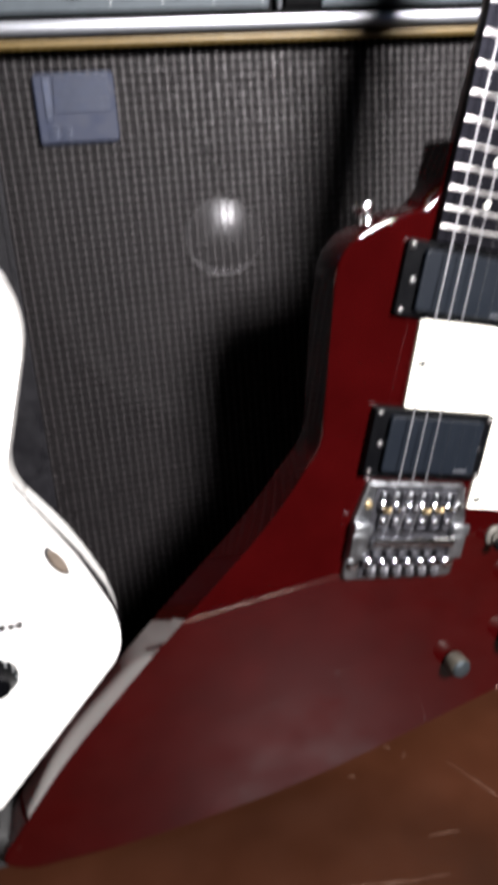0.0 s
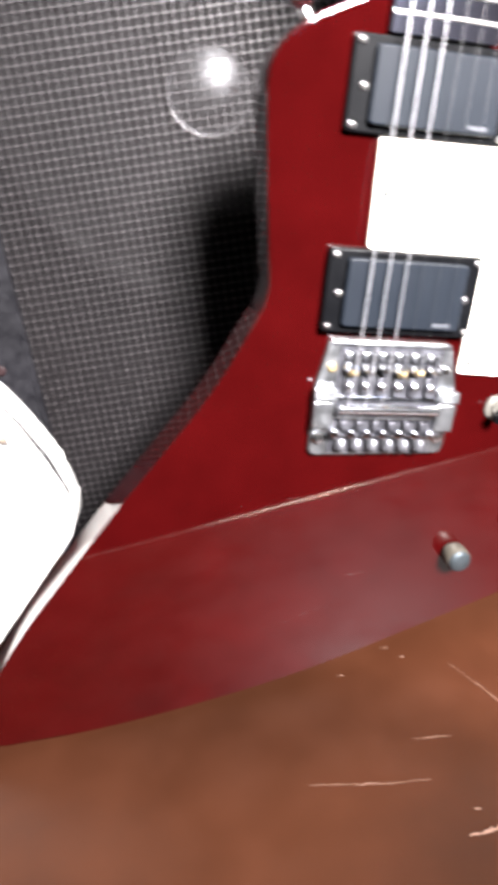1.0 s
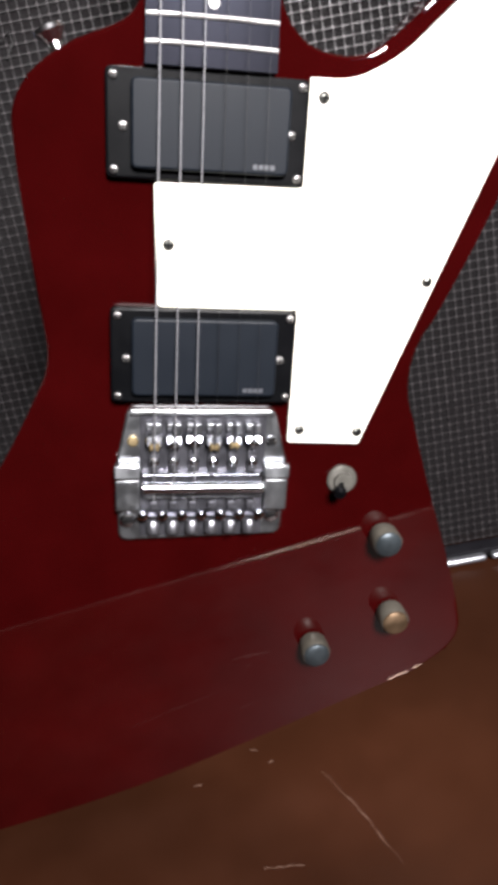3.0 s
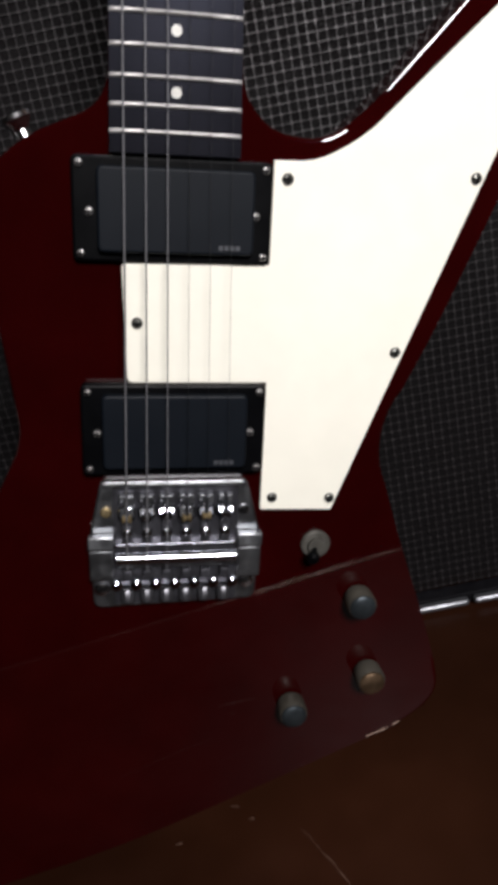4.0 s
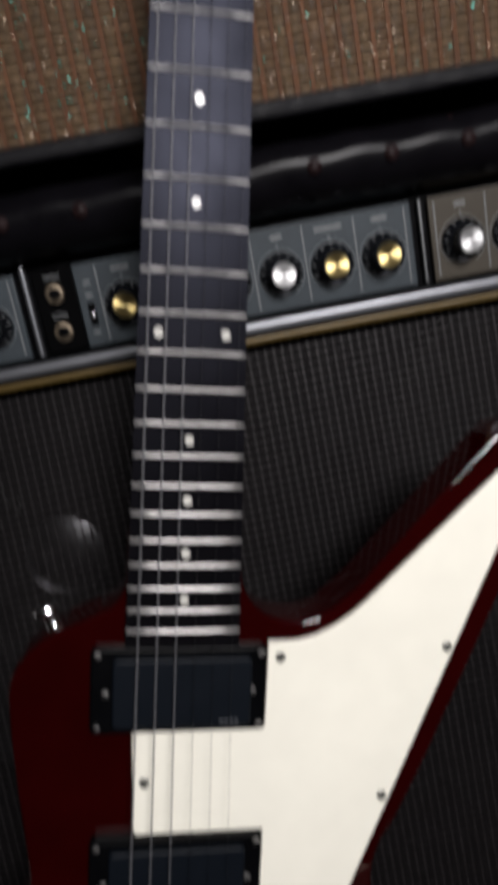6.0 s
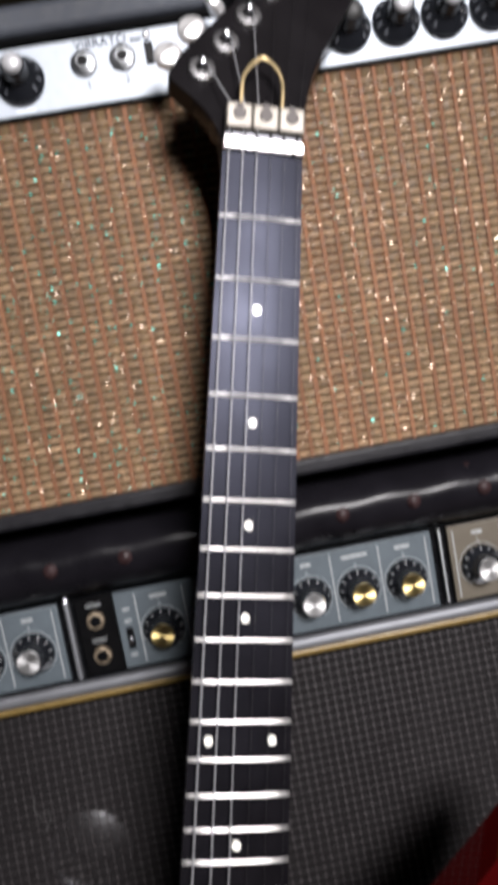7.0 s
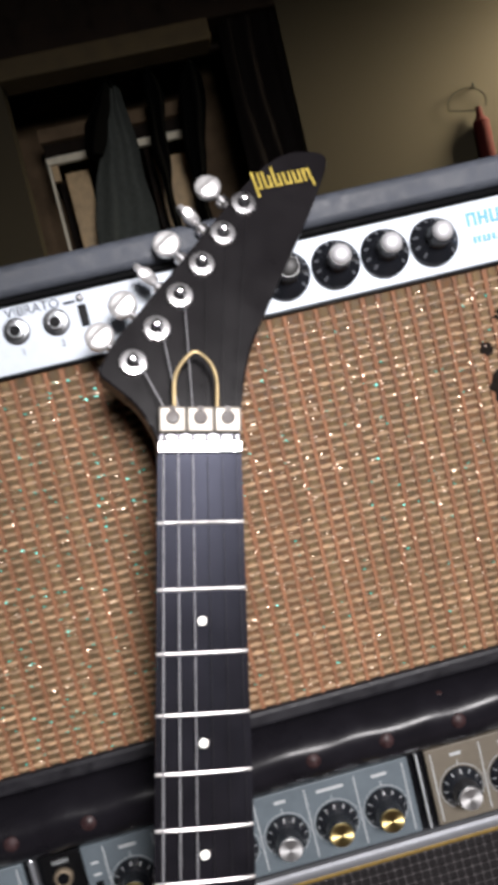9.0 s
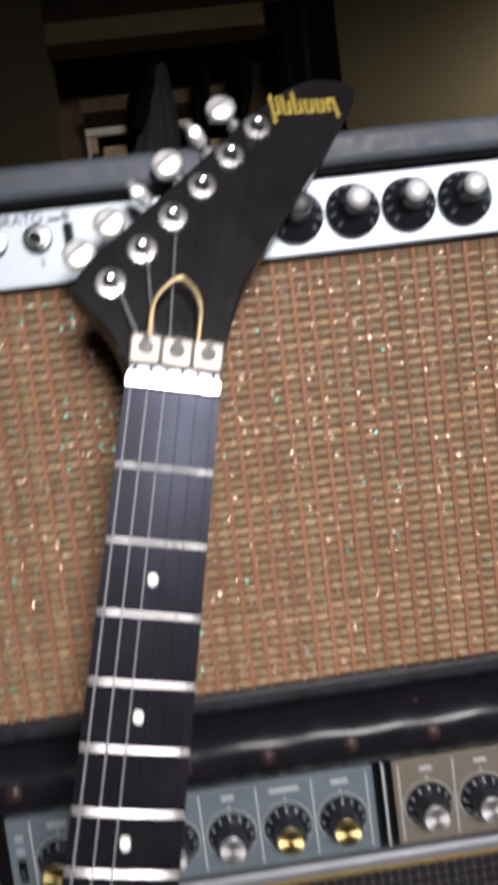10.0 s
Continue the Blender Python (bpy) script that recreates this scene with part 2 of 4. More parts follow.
def part(name, bm, material, parent=None, label="", smooth=35, m=None):
    """One mesh object, under a thing or a part."""
    if m is not None:
        bmesh.ops.transform(bm, matrix=m, verts=bm.verts[:])
    me = mesh_of(bm, name, smooth)
    me.materials.append(material)
    ob = new(name, me)
    if parent is not None:
        ob.parent = parent
    return tagged(ob, label)


def thing(name, at, label, category, group="", kind="", m=None):
    ob = new(name)
    ob.empty_display_size = 0.05
    ob.matrix_world = m if m is not None else Matrix.Translation(at)
    return tagged(ob, label, category, group, kind)


def box(bm, x0, x1, y0, y1, z0, z1, bevel=0.0, seg=2):
    c = bmesh.new()
    bmesh.ops.create_cube(c, size=1)
    for v in c.verts:
        v.co = Vector(((x0 + x1) / 2 + v.co.x * (x1 - x0), (y0 + y1) / 2 + v.co.y * (y1 - y0), (z0 + z1) / 2 + v.co.z * (z1 - z0)))
    if bevel > 0:
        bmesh.ops.bevel(c, geom=c.edges[:], offset=bevel, segments=seg, affect="EDGES", profile=0.5)
    join(bm, c)
    return bm


def join(bm, c):
    base = [bm.verts.new(v.co) for v in c.verts]
    for i, v in enumerate(c.verts):
        v.index = i
    for f in c.faces:
        bm.faces.new([base[v.index] for v in f.verts])
    c.free()
    return bm


def boxed(*args, **kw):
    return box(bmesh.new(), *args, **kw)


def turned(profile, centre, axis=(0, -1, 0), seg=24, bm=None, knurl=0.0, closed=True):
    """A turned form: profile of (radius, distance along the axis) about the centre."""
    bm = bm or bmesh.new()
    q = Vector((0, 0, 1)).rotation_difference(Vector(axis).normalized())
    rings = []
    for r, h in profile:
        ring = []
        for k in range(seg):
            a = 2 * math.pi * k / seg
            rr = max(r, 1e-5) * (1 - (knurl if k % 2 else 0))
            ring.append(bm.verts.new(Vector(centre) + q @ Vector((rr * math.cos(a), rr * math.sin(a), h))))
        rings.append(ring)
    for a, b in zip(rings, rings[1:]):
        for k in range(seg):
            bm.faces.new((a[k], a[(k + 1) % seg], b[(k + 1) % seg], b[k]))
    if closed:
        bm.faces.new(rings[0][::-1])
    bm.faces.new(rings[-1])
    return bm


def tube(points, radius, seg=8, bm=None):
    bm = bm or bmesh.new()
    pts = [Vector(p) for p in points]
    rings, side = [], None
    for i, p in enumerate(pts):
        d = (pts[min(i + 1, len(pts) - 1)] - pts[max(i - 1, 0)]).normalized()
        if side is None:
            side = d.orthogonal().normalized()
        side = (side - d * side.dot(d)).normalized()
        up = d.cross(side)
        r = radius[i] if isinstance(radius, (list, tuple)) else radius
        rings.append([bm.verts.new(p + r * (math.cos(2 * math.pi * k / seg) * side + math.sin(2 * math.pi * k / seg) * up)) for k in range(seg)])
    for a, b in zip(rings, rings[1:]):
        for k in range(seg):
            bm.faces.new((a[k], a[(k + 1) % seg], b[(k + 1) % seg], b[k]))
    bm.faces.new(rings[0][::-1])
    bm.faces.new(rings[-1])
    return bm


def rounded(corners, n=7):
    """A closed outline with each corner (x, z, radius) rounded."""
    out = []
    k = len(corners)
    for i in range(k):
        p, a, b = (Vector(corners[j % k][:2]) for j in (i, i - 1, i + 1))
        r = corners[i][2]
        u, v = (a - p), (b - p)
        cut = min(r, 0.49 * u.length, 0.49 * v.length)
        if r <= 0:
            out.append(p)
            continue
        s, e = p + u.normalized() * cut, p + v.normalized() * cut
        for j in range(n + 1):
            t = j / n
            out.append((1 - t) ** 2 * s + 2 * t * (1 - t) * p + t * t * e)
    return out


def slab(outline, y0, y1, bevel=0.0, seg=3, back=True):
    """An outline in x and z, drawn out from y0 (front) to y1, its edges rounded."""
    bm = bmesh.new()
    front = bm.faces.new([bm.verts.new((p[0], y0, p[1])) for p in outline])
    made = bmesh.ops.extrude_face_region(bm, geom=[front])
    for v in made["geom"]:
        if isinstance(v, bmesh.types.BMVert):
            v.co.y = y1
    if bevel > 0:
        rim = [e for e in bm.edges if all(abs(v.co.y - y0) < 1e-6 for v in e.verts) or (back and all(abs(v.co.y - y1) < 1e-6 for v in e.verts))]
        bmesh.ops.bevel(bm, geom=rim, offset=bevel, segments=seg, affect="EDGES", profile=0.5)
    return bm


def printed(text, size, centre, material, parent, name="lettering", m=None, label=""):
    """Flat lettering in the built-in font, facing -y."""
    c = bpy.data.curves.new(name, "FONT")
    c.body, c.size, c.align_x, c.align_y, c.extrude = text, size, "CENTER", "CENTER", 0.0001
    tmp = new("tmp", c)
    dg = bpy.context.evaluated_depsgraph_get()
    me = bpy.data.meshes.new_from_object(tmp.evaluated_get(dg))
    bpy.data.objects.remove(tmp)
    bpy.data.curves.remove(c)
    turn = Matrix.Translation(centre) @ Matrix.Rotation(math.pi / 2, 4, "X")
    me.transform(m @ turn if m is not None else turn)
    me.materials.clear()
    me.materials.append(material)
    ob = new(name, me)
    ob.parent = parent
    return tagged(ob, label)


# ---- structure ----
GROUND = -0.45
BACK = 2.2
tagged(part("floor", boxed(-2.2, 2.2, -2.4, 3.2, GROUND - 0.05, GROUND), DARKWOOD_SHADE), "dark wooden floor", "floor", kind="structure")
tagged(part("wall_south", boxed(-2.2, 2.2, -2.5, -2.4, GROUND, 2.3), WALL), "plain olive wall", "wall", kind="structure")
tagged(part("wall_west", boxed(-2.3, -2.2, -2.5, 3.2, GROUND - 0.05, 2.3), WALL), "plain olive wall", "wall", kind="structure")
tagged(part("wall_east", boxed(2.2, 2.3, -2.5, 3.2, GROUND - 0.05, 2.3), WALL), "plain olive wall", "wall", kind="structure")
tagged(part("ceiling", boxed(-2.3, 2.3, -2.5, 3.3, 2.3, 2.4), mat("ceiling_paint", (0.25, 0.23, 0.2), 0.9, vary=0.04)), "pale ceiling", "ceiling", kind="structure")

# ---- wooden bench that carries everything ----
bench = thing("wooden_bench", (0, 0.15, GROUND), "red-brown varnished wooden bench with scratches and a worn front edge", "bench")
BENCH = Matrix.Translation((0, -0.15, -GROUND))
part("top_board", boxed(-1.1, 1.1, -0.428, 0.75, -0.04, 0.0, 0.002), FLOOR, bench, "scratched red-brown varnished board", m=BENCH)
for x in (-1.02, 1.02):
    for y in (-0.36, 0.68):
        part("leg", boxed(x - 0.035, x + 0.035, y - 0.035, y + 0.035, GROUND, -0.0405, 0.004), DARKWOOD_SHADE, bench, m=BENCH)
rng = random.Random(11)


def sliver(points, width, z=0.00025):
    """A flat ragged scratch along a line on the board."""
    bm = bmesh.new()
    prev = None
    pts = []
    for (x0, y0), (x1, y1) in zip(points, points[1:]):
        pts += [(x0 + (x1 - x0) * k / 8, y0 + (y1 - y0) * k / 8) for k in range(8)]
    pts.append(points[-1])
    for i, (x, y) in enumerate(pts):
        d = Vector(points[-1]) - Vector(points[0])
        s = Vector((-d.y, d.x)).normalized()
        w = width * rng.uniform(0.25, 1.0) * (0.25 + 0.75 * math.sin(math.pi * (i + 0.5) / len(pts)))
        j = rng.uniform(-0.0006, 0.0006)
        row = [bm.verts.new((x + s.x * (j + w), y + s.y * (j + w), z)), bm.verts.new((x + s.x * (j - w), y + s.y * (j - w), z))]
        if prev:
            bm.faces.new((prev[0], prev[1], row[1], row[0]))
        prev = row
    return bm


for points, width in (
        ([(-0.226, -0.199), (-0.190, -0.205), (-0.152, -0.209)], 0.0007), ([(-0.142, -0.246), (-0.126, -0.2445), (-0.109, -0.240)], 0.0019),
        ([(-0.113, -0.126), (-0.096, -0.155), (-0.079, -0.191)], 0.0006), ([(-0.154, -0.180), (-0.131, -0.182)], 0.0006),
        ([(-0.156, -0.102), (-0.151, -0.103)], 0.0012), ([(-0.145, -0.113), (-0.141, -0.1135)], 0.0010), ([(-0.192, -0.121), (-0.187, -0.1215)], 0.0009),
        ([(-0.134, -0.231), (-0.130, -0.232)], 0.0010), ([(-0.452, -0.151), (-0.447, -0.152)], 0.0009), ([(-0.434, -0.176), (-0.430, -0.177)], 0.0009)):
    part("scratch", sliver(points, width * 0.75), SCRATCH, bench, "pale scratch", smooth=0, m=BENCH)
# moulded front edge, rubbed shiny along the middle
bm = bmesh.new()
prev = None
for k in range(221):
    x = -1.1 + k * 0.01
    r = 0.0019 + 0.0004 * noise.noise(Vector((x * 22, 5, 0)))
    row = [bm.verts.new((x, -0.4265 - r * math.sin(a), -0.0016 + r * math.cos(a))) for a in [radians(-55 + 16 * q) for q in range(11)]]
    if prev:
        for q in range(10):
            bm.faces.new((prev[q], prev[q + 1], row[q + 1], row[q]))
    prev = row
part("edge_moulding", bm, WORNEDGE, bench, "rounded edge rubbed pale and shiny", m=BENCH)

# ---- red guitar ----
R_G = Matrix(((0.9691, -0.1001, 0.2253, 0.0), (0.0651, 0.9853, 0.1580, 0.0), (-0.2378, -0.1385, 0.9614, 0.828), (0, 0, 0, 1)))
guitar = thing("electric_guitar", None, "cherry red angular electric guitar with white pickguard, leaning on the amplifiers", "guitar", m=R_G)
TOP = Matrix(((1, 0, 0, 0), (0, 1, -0.022, -0.00284), (0, 0, 1, 0), (0, 0, 0, 1)))
SCALE = 0.62865


def fret_z(n):
    return -SCALE * (1 - 2 ** (-n / 12))


def half_width(z):
    return 0.0215 - z * 0.007 / 0.4522


body_line = rounded([
    (-0.0285, -0.405, 0), (-0.029, -0.440, 0.014), (-0.070, -0.458, 0.02), (-0.087, -0.478, 0.018), (-0.082, -0.525, 0.02), (-0.0735, -0.594, 0.012),
    (-0.099, -0.648, 0.03), (-0.159, -0.734, 0.03), (-0.214, -0.820, 0.03), (-0.248, -0.897, 0.008), (-0.228, -0.906, 0.010), (-0.140, -0.890, 0.05),
    (-0.030, -0.857, 0.05), (0.056, -0.818, 0.04), (0.146, -0.776, 0.018), (0.163, -0.757, 0.018), (0.150, -0.716, 0.03), (0.122, -0.645, 0.03),
    (0.105, -0.594, 0.022), (0.128, -0.545, 0.03), (0.194, -0.372, 0.014), (0.190, -0.342, 0.012), (0.168, -0.342, 0.012), (0.087, -0.437, 0.018), (0.068, -0.4515, 0.016),
    (0.043, -0.4485, 0.016), (0.030, -0.434, 0.010), (0.0285, -0.405, 0)])
body = part("body", slab(body_line, 0.0, 0.032, 0.0021, 4), RED, guitar, "glossy cherry red body", m=TOP)

guard_line = rounded([
    (0.0445, -0.4605, 0), (0.064, -0.4605, 0.012), (0.086, -0.449, 0.014), (0.166, -0.367, 0.006), (0.1765, -0.370, 0.005), (0.1732, -0.390, 0.008), (0.0840, -0.6335, 0.001),
    (0.0455, -0.6325, 0.001), (0.0455, -0.564, 0), (-0.0225, -0.564, 0.003), (-0.0245, -0.508, 0.002), (0.0445, -0.507, 0)], 5)
guard = part("pickguard", slab(guard_line, -0.0024, -0.0001, 0.0006, 2, back=False), CREAM, guitar, "aged white plastic pickguard", m=TOP)


def screw_at(x, z, y, r, parent, material=OLDCHROME, name="screw"):
    bm = turned([(r, 0), (r, 0.0006), (r * 0.75, 0.0013), (r * 0.3, 0.0016)], (x, y, z), seg=14)
    s = part(name, bm, material, parent, m=TOP)
    slot = boxed(x - r * 0.8, x + r * 0.8, y - 0.0019, y - 0.0014, z - r * 0.14, z + r * 0.14)
    box(slot, x - r * 0.14, x + r * 0.14, y - 0.0019, y - 0.0014, z - r * 0.8, z + r * 0.8)
    part("slot", slot, BLACK, s, m=TOP, smooth=0)
    return s


for x, z in ((-0.0175, -0.535), (0.051, -0.4685), (0.1105, -0.548), (0.0515, -0.6255), (0.0825, -0.6265), (0.1415, -0.4645)):
    screw_at(x, z, -0.0024, 0.0027, guard, DARKSCREW)


def pickup(z0, z1, x0, x1, high):
    ring = slab(rounded([(x0, z0, 0.003), (x1, z0, 0.003), (x1, z1, 0.003), (x0, z1, 0.003)], 4), -high, -0.0002, 0.0012, 2, back=False)
    p = part("pickup", ring, BLACK, guitar, "black pickup in its mounting ring", m=TOP)
    c0, c1, d0, d1 = -0.0345, 0.0355, z0 - 0.0042, z1 + 0.0042
    cover = slab(rounded([(c0, d0, 0.003), (c1, d0, 0.003), (c1, d1, 0.003), (c0, d1, 0.003)], 4), -high - 0.0042, -high + 0.001, 0.0012, 3, back=False)
    part("cover", cover, COVER, p, "satin black pickup cover", m=TOP)
    for x in (x0 + 0.0035, x1 - 0.0035):
        for z in (z0 - 0.0035, z1 + 0.0035):
            screw_at(x, z, -high, 0.0019, p, NICKEL)
        screw_at(x + (0.004 if x < 0 else -0.004), (z0 + z1) / 2 - 0.001, -high, 0.0021, p, NICKEL)
    mark = bmesh.new()
    for k in range(4):
        box(mark, 0.0195 + k * 0.0026, 0.0214 + k * 0.0026, -high - 0.0046, -high - 0.0041, z1 + 0.0065, z1 + 0.0085)
    part("maker_mark", mark, FIGURE, p, m=TOP, smooth=0)
    return p


pickup(-0.462, -0.507, -0.0455, 0.0440, 0.0045)
pickup(-0.564, -0.610, -0.0445, 0.0450, 0.0070)

# bridge
WELL = mat("dull_steel", (0.07, 0.07, 0.08), 0.4, 0.8, vary=0.15, scale=120)
WASHER = mat("worn_pale_washer", (0.085, 0.081, 0.071), 0.45, 0.4, vary=0.15, scale=150)
PLATE = mat("dulled_chrome", (0.30, 0.31, 0.325), 0.36, 1.0, vary=0.12, scale=120, stain=0.15, stain_scale=40)
plate_line = rounded([(-0.0365, -0.6145, 0.003), (0.0380, -0.6145, 0.003), (0.0455, -0.643, 0.002), (0.0445, -0.684, 0.005), (-0.0415, -0.6865, 0.005), (-0.0425, -0.644, 0.002)], 4)
bridge = part("bridge", slab(plate_line, -0.0045, -0.0002, 0.0012, 2, back=False), PLATE, guitar, "chrome tremolo bridge with six saddles", m=TOP)
well = boxed(-0.0305, 0.0335, -0.0050, -0.0046, -0.6835, -0.6175)
part("well", well, WELL, bridge, "dark recess", m=TOP, smooth=0)


def wedge(x0, x1, z0, z1, low, high, bevel=0.0008):
    """A block on the plate whose face leans back towards its upper edge."""
    bm = bmesh.new()
    bmesh.ops.create_cube(bm, size=1)
    for v in bm.verts:
        x, y, z = v.co
        front = high if z < 0 else low
        v.co = Vector((x0 if x < 0 else x1, -front if y < 0 else -0.0049, z0 if z < 0 else z1))
    bmesh.ops.bevel(bm, geom=bm.edges[:], offset=bevel, segments=2, affect="EDGES", profile=0.5)
    return bm


for sx in (-1, 1):
    x0, x1 = (-0.0428, -0.0305) if sx < 0 else (0.0335, 0.0458)
    part("side_rail", boxed(x0, x1, -0.0095, -0.0046, -0.668, -0.6505, 0.0010), PLATE, bridge, m=TOP)
    part("shoulder", wedge(x0 - 0.0004, x1 + 0.0004, -0.6495, -0.6425, 0.0102, 0.0112), PLATE, bridge, m=TOP)
part("top_lip", boxed(-0.0355, 0.0370, -0.0062, -0.0046, -0.6172, -0.6150, 0.0006), PLATE, bridge, m=TOP)
STRING_X = [-0.0245 + 0.0100 * i for i in range(6)]
for i, x in enumerate(STRING_X):
    x += 0.001
    d = 0.0009 * (i % 3)
    saddle = part("saddle", wedge(x - 0.0043, x + 0.0043, -0.6322 + d, -0.6262, 0.0098, 0.0118, 0.0010), BRIDGE, bridge, m=TOP)
    part("saddle_base", boxed(x - 0.0039, x + 0.0039, -0.0088, -0.0050, -0.6260, -0.6205, 0.0009), PLATE, saddle, m=TOP)
    part("string_slot", boxed(x - 0.0009, x + 0.0009, -0.0124, -0.0060, -0.6330, -0.6203), WELL, saddle, smooth=0, m=TOP)
    part("roller", turned([(0.0014, -0.0024), (0.0023, -0.0020), (0.0013, 0), (0.0023, 0.0020), (0.0014, 0.0024)], (x, -0.0118, -0.6318 + d), (1, 0, 0), 14), BRASS if i in (0, 3, 4) else OLDCHROME, saddle, m=TOP)
    part("set_screw", turned([(0.0014, 0), (0.0014, 0.0014), (0.0009, 0.0020)], (x - 0.0027, -0.0086, -0.6245), seg=10), WELL, saddle, m=TOP)
    arm = part("saddle_arm", wedge(x - 0.0025, x + 0.0025, -0.6464, -0.6345, 0.0082, 0.0092), WELL, bridge, m=TOP)
    part("arm_screw", turned([(0.0027, 0), (0.0027, 0.0012), (0.0022, 0.0022), (0.0010, 0.0028)], (x, -0.0084, -0.6405), seg=16), OLDCHROME, arm, m=TOP)
    part("string_hook", boxed(x - 0.0022, x + 0.0022, -0.0105, -0.0050, -0.6670, -0.6620, 0.0008), WELL, bridge, m=TOP)
    part("tuning_ball", turned([(0.001, 0), (0.0027, 0.0012), (0.0031, 0.0028), (0.0026, 0.0044), (0.0012, 0.0054)], (x + 0.0044, -0.0085, -0.6690), seg=16), BRIDGE, bridge, m=TOP)
    part("thumb_screw", turned([(0.0032, -0.0034), (0.0036, -0.0026), (0.0036, 0.0026), (0.0028, 0.0038)], (x, -0.0078, -0.6775), (0, -0.35, -1), 20, knurl=0.08), POSTSTEEL, bridge, "dark knurled thumb screw", m=TOP)
part("tuning_ball", turned([(0.001, 0), (0.0027, 0.0012), (0.0031, 0.0028), (0.0026, 0.0044), (0.0012, 0.0054)], (STRING_X[0] - 0.0046, -0.0085, -0.6690), seg=16), BRIDGE, bridge, m=TOP)
part("arm_rail", boxed(-0.0300, 0.0330, -0.0078, -0.0050, -0.6492, -0.6470, 0.0006), BRIDGE, bridge, m=TOP)
part("cam_bar", turned([(0.0024, -0.031), (0.0031, -0.0305), (0.0031, 0.0305), (0.0024, 0.031)], (0.0015, -0.0125, -0.6535), (1, 0, 0), 16), BRIDGE, bridge, m=TOP)
part("cam_plate", boxed(-0.0290, 0.0320, -0.0090, -0.0050, -0.6612, -0.6566, 0.001), PLATE, bridge, m=TOP)
part("lower_rail", boxed(-0.0300, 0.0330, -0.0072, -0.0050, -0.6732, -0.6716, 0.0005), BRIDGE, bridge, m=TOP)
for x, z in ((-0.0367, -0.6745), (0.0387, -0.6725)):
    part("mount_screw", turned([(0.0042, 0), (0.0042, 0.0012), (0.0031, 0.0024), (0.0012, 0.0026)], (x, -0.0045, z), seg=18), OLDCHROME, bridge, "worn mounting screw", m=TOP)
for x, mt in ((-0.0340, BRASS), (0.0365, OLDCHROME)):
    part("lock_screw", turned([(0.0028, 0), (0.0028, 0.001), (0.002, 0.0018)], (x, -0.0045, -0.6310), seg=16), mt, bridge, m=TOP)

# controls
AGED = mat("aged_metal", (0.072, 0.065, 0.052), 0.55, 0.4, vary=0.2, scale=90, stain=0.2, stain_scale=30)


def control_knob(x, z, tip):
    k = part("control_knob", turned([(0.0076, 0.0012), (0.0082, 0.0025), (0.0083, 0.0120), (0.0077, 0.0132)], (x, 0, z), (-0.02, -1, -0.02), 32, knurl=0.03), AGED, guitar, "dull aged metal control knob", m=TOP)
    part("knob_cap", turned([(0.0075, 0.0130), (0.0071, 0.0142), (0.0058, 0.0150), (0.0010, 0.0153)], (x, 0, z), (-0.02, -1, -0.02), 28), tip, k, m=TOP)


STEELBLUE = mat("blued_steel", (0.048, 0.058, 0.065), 0.38, 0.8, vary=0.2, scale=150)
COPPER = mat("worn_copper", (0.12, 0.078, 0.046), 0.4, 0.8, vary=0.25, scale=150)
control_knob(0.1040, -0.6880, STEELBLUE)
control_knob(0.1140, -0.7380, COPPER)
control_knob(0.0695, -0.7575, STEELBLUE)
PALECHIP = mat("bare_lacquer_edge", (0.55, 0.40, 0.32), 0.45, vary=0.2, scale=200)
chip = [(0.1115, -0.7912), (0.1205, -0.7870), (0.1305, -0.7823), (0.1395, -0.7780)]
part("edge_chip", tube([(x, 0.0009, z) for x, z in chip], [0.0004, 0.0010, 0.0010, 0.0005], 8), PALECHIP, guitar, "pale chip in the lacquer", m=TOP)
toggle = part("toggle_switch", turned([(0.0082, 0), (0.0082, 0.0012), (0.0072, 0.0022), (0.0050, 0.0024), (0.0048, 0.005), (0.003, 0.0052)], (0.0775, -0.0002, -0.6545), seg=24), WASHER, guitar, "toggle switch in a pale worn washer", m=TOP)
part("toggle_tip", turned([(0.0015, 0.002), (0.0019, 0.008), (0.0034, 0.0095), (0.0037, 0.0115), (0.0026, 0.0135)], (0.0775, -0.001, -0.6545), (-0.35, -1, -0.35), 16), BLACK, toggle, m=TOP)
part("strap_button", turned([(0.0060, 0), (0.0042, 0.003), (0.0038, 0.008), (0.0060, 0.011), (0.0075, 0.0125), (0.0068, 0.0145)], (-0.0640, 0.016, -0.4595), (-0.42, 0, 0.9), 18), CHROME, guitar, "chrome strap button", m=TOP)

# neck and fretboard
def taper(z_top, z_end, y0, y1, grow=0.0):
    w0, w1 = half_width(z_top) + grow, half_width(z_end) + grow
    bm = bmesh.new()
    rows = []
    for z, w in ((z_top, w0), (z_end, w1)):
        rows.append([bm.verts.new((w * s, y0 + 0.0009 * s * s if y0 < 0.002 else y0, z)) for s in (-1, -0.6, -0.2, 0.2, 0.6, 1)] + [bm.verts.new((w, y1, z)), bm.verts.new((-w, y1, z))])
    n = len(rows[0])
    for k in range(n):
        bm.faces.new((rows[0][k], rows[0][(k + 1) % n], rows[1][(k + 1) % n], rows[1][k]))
    bm.faces.new(rows[0][::-1])
    bm.faces.new(rows[1])
    return bm


board = part("fretboard", taper(0.0, -0.4608, 0.0, 0.0062), EBONY, guitar, "dark ebony fretboard")
for n in range(1, 23):
    z = fret_z(n)
    w = half_width(z)
    bm = bmesh.new()
    rows = []
    for s in (-1, -0.9, -0.5, 0, 0.5, 0.9, 1):
        y = 0.0009 * s * s
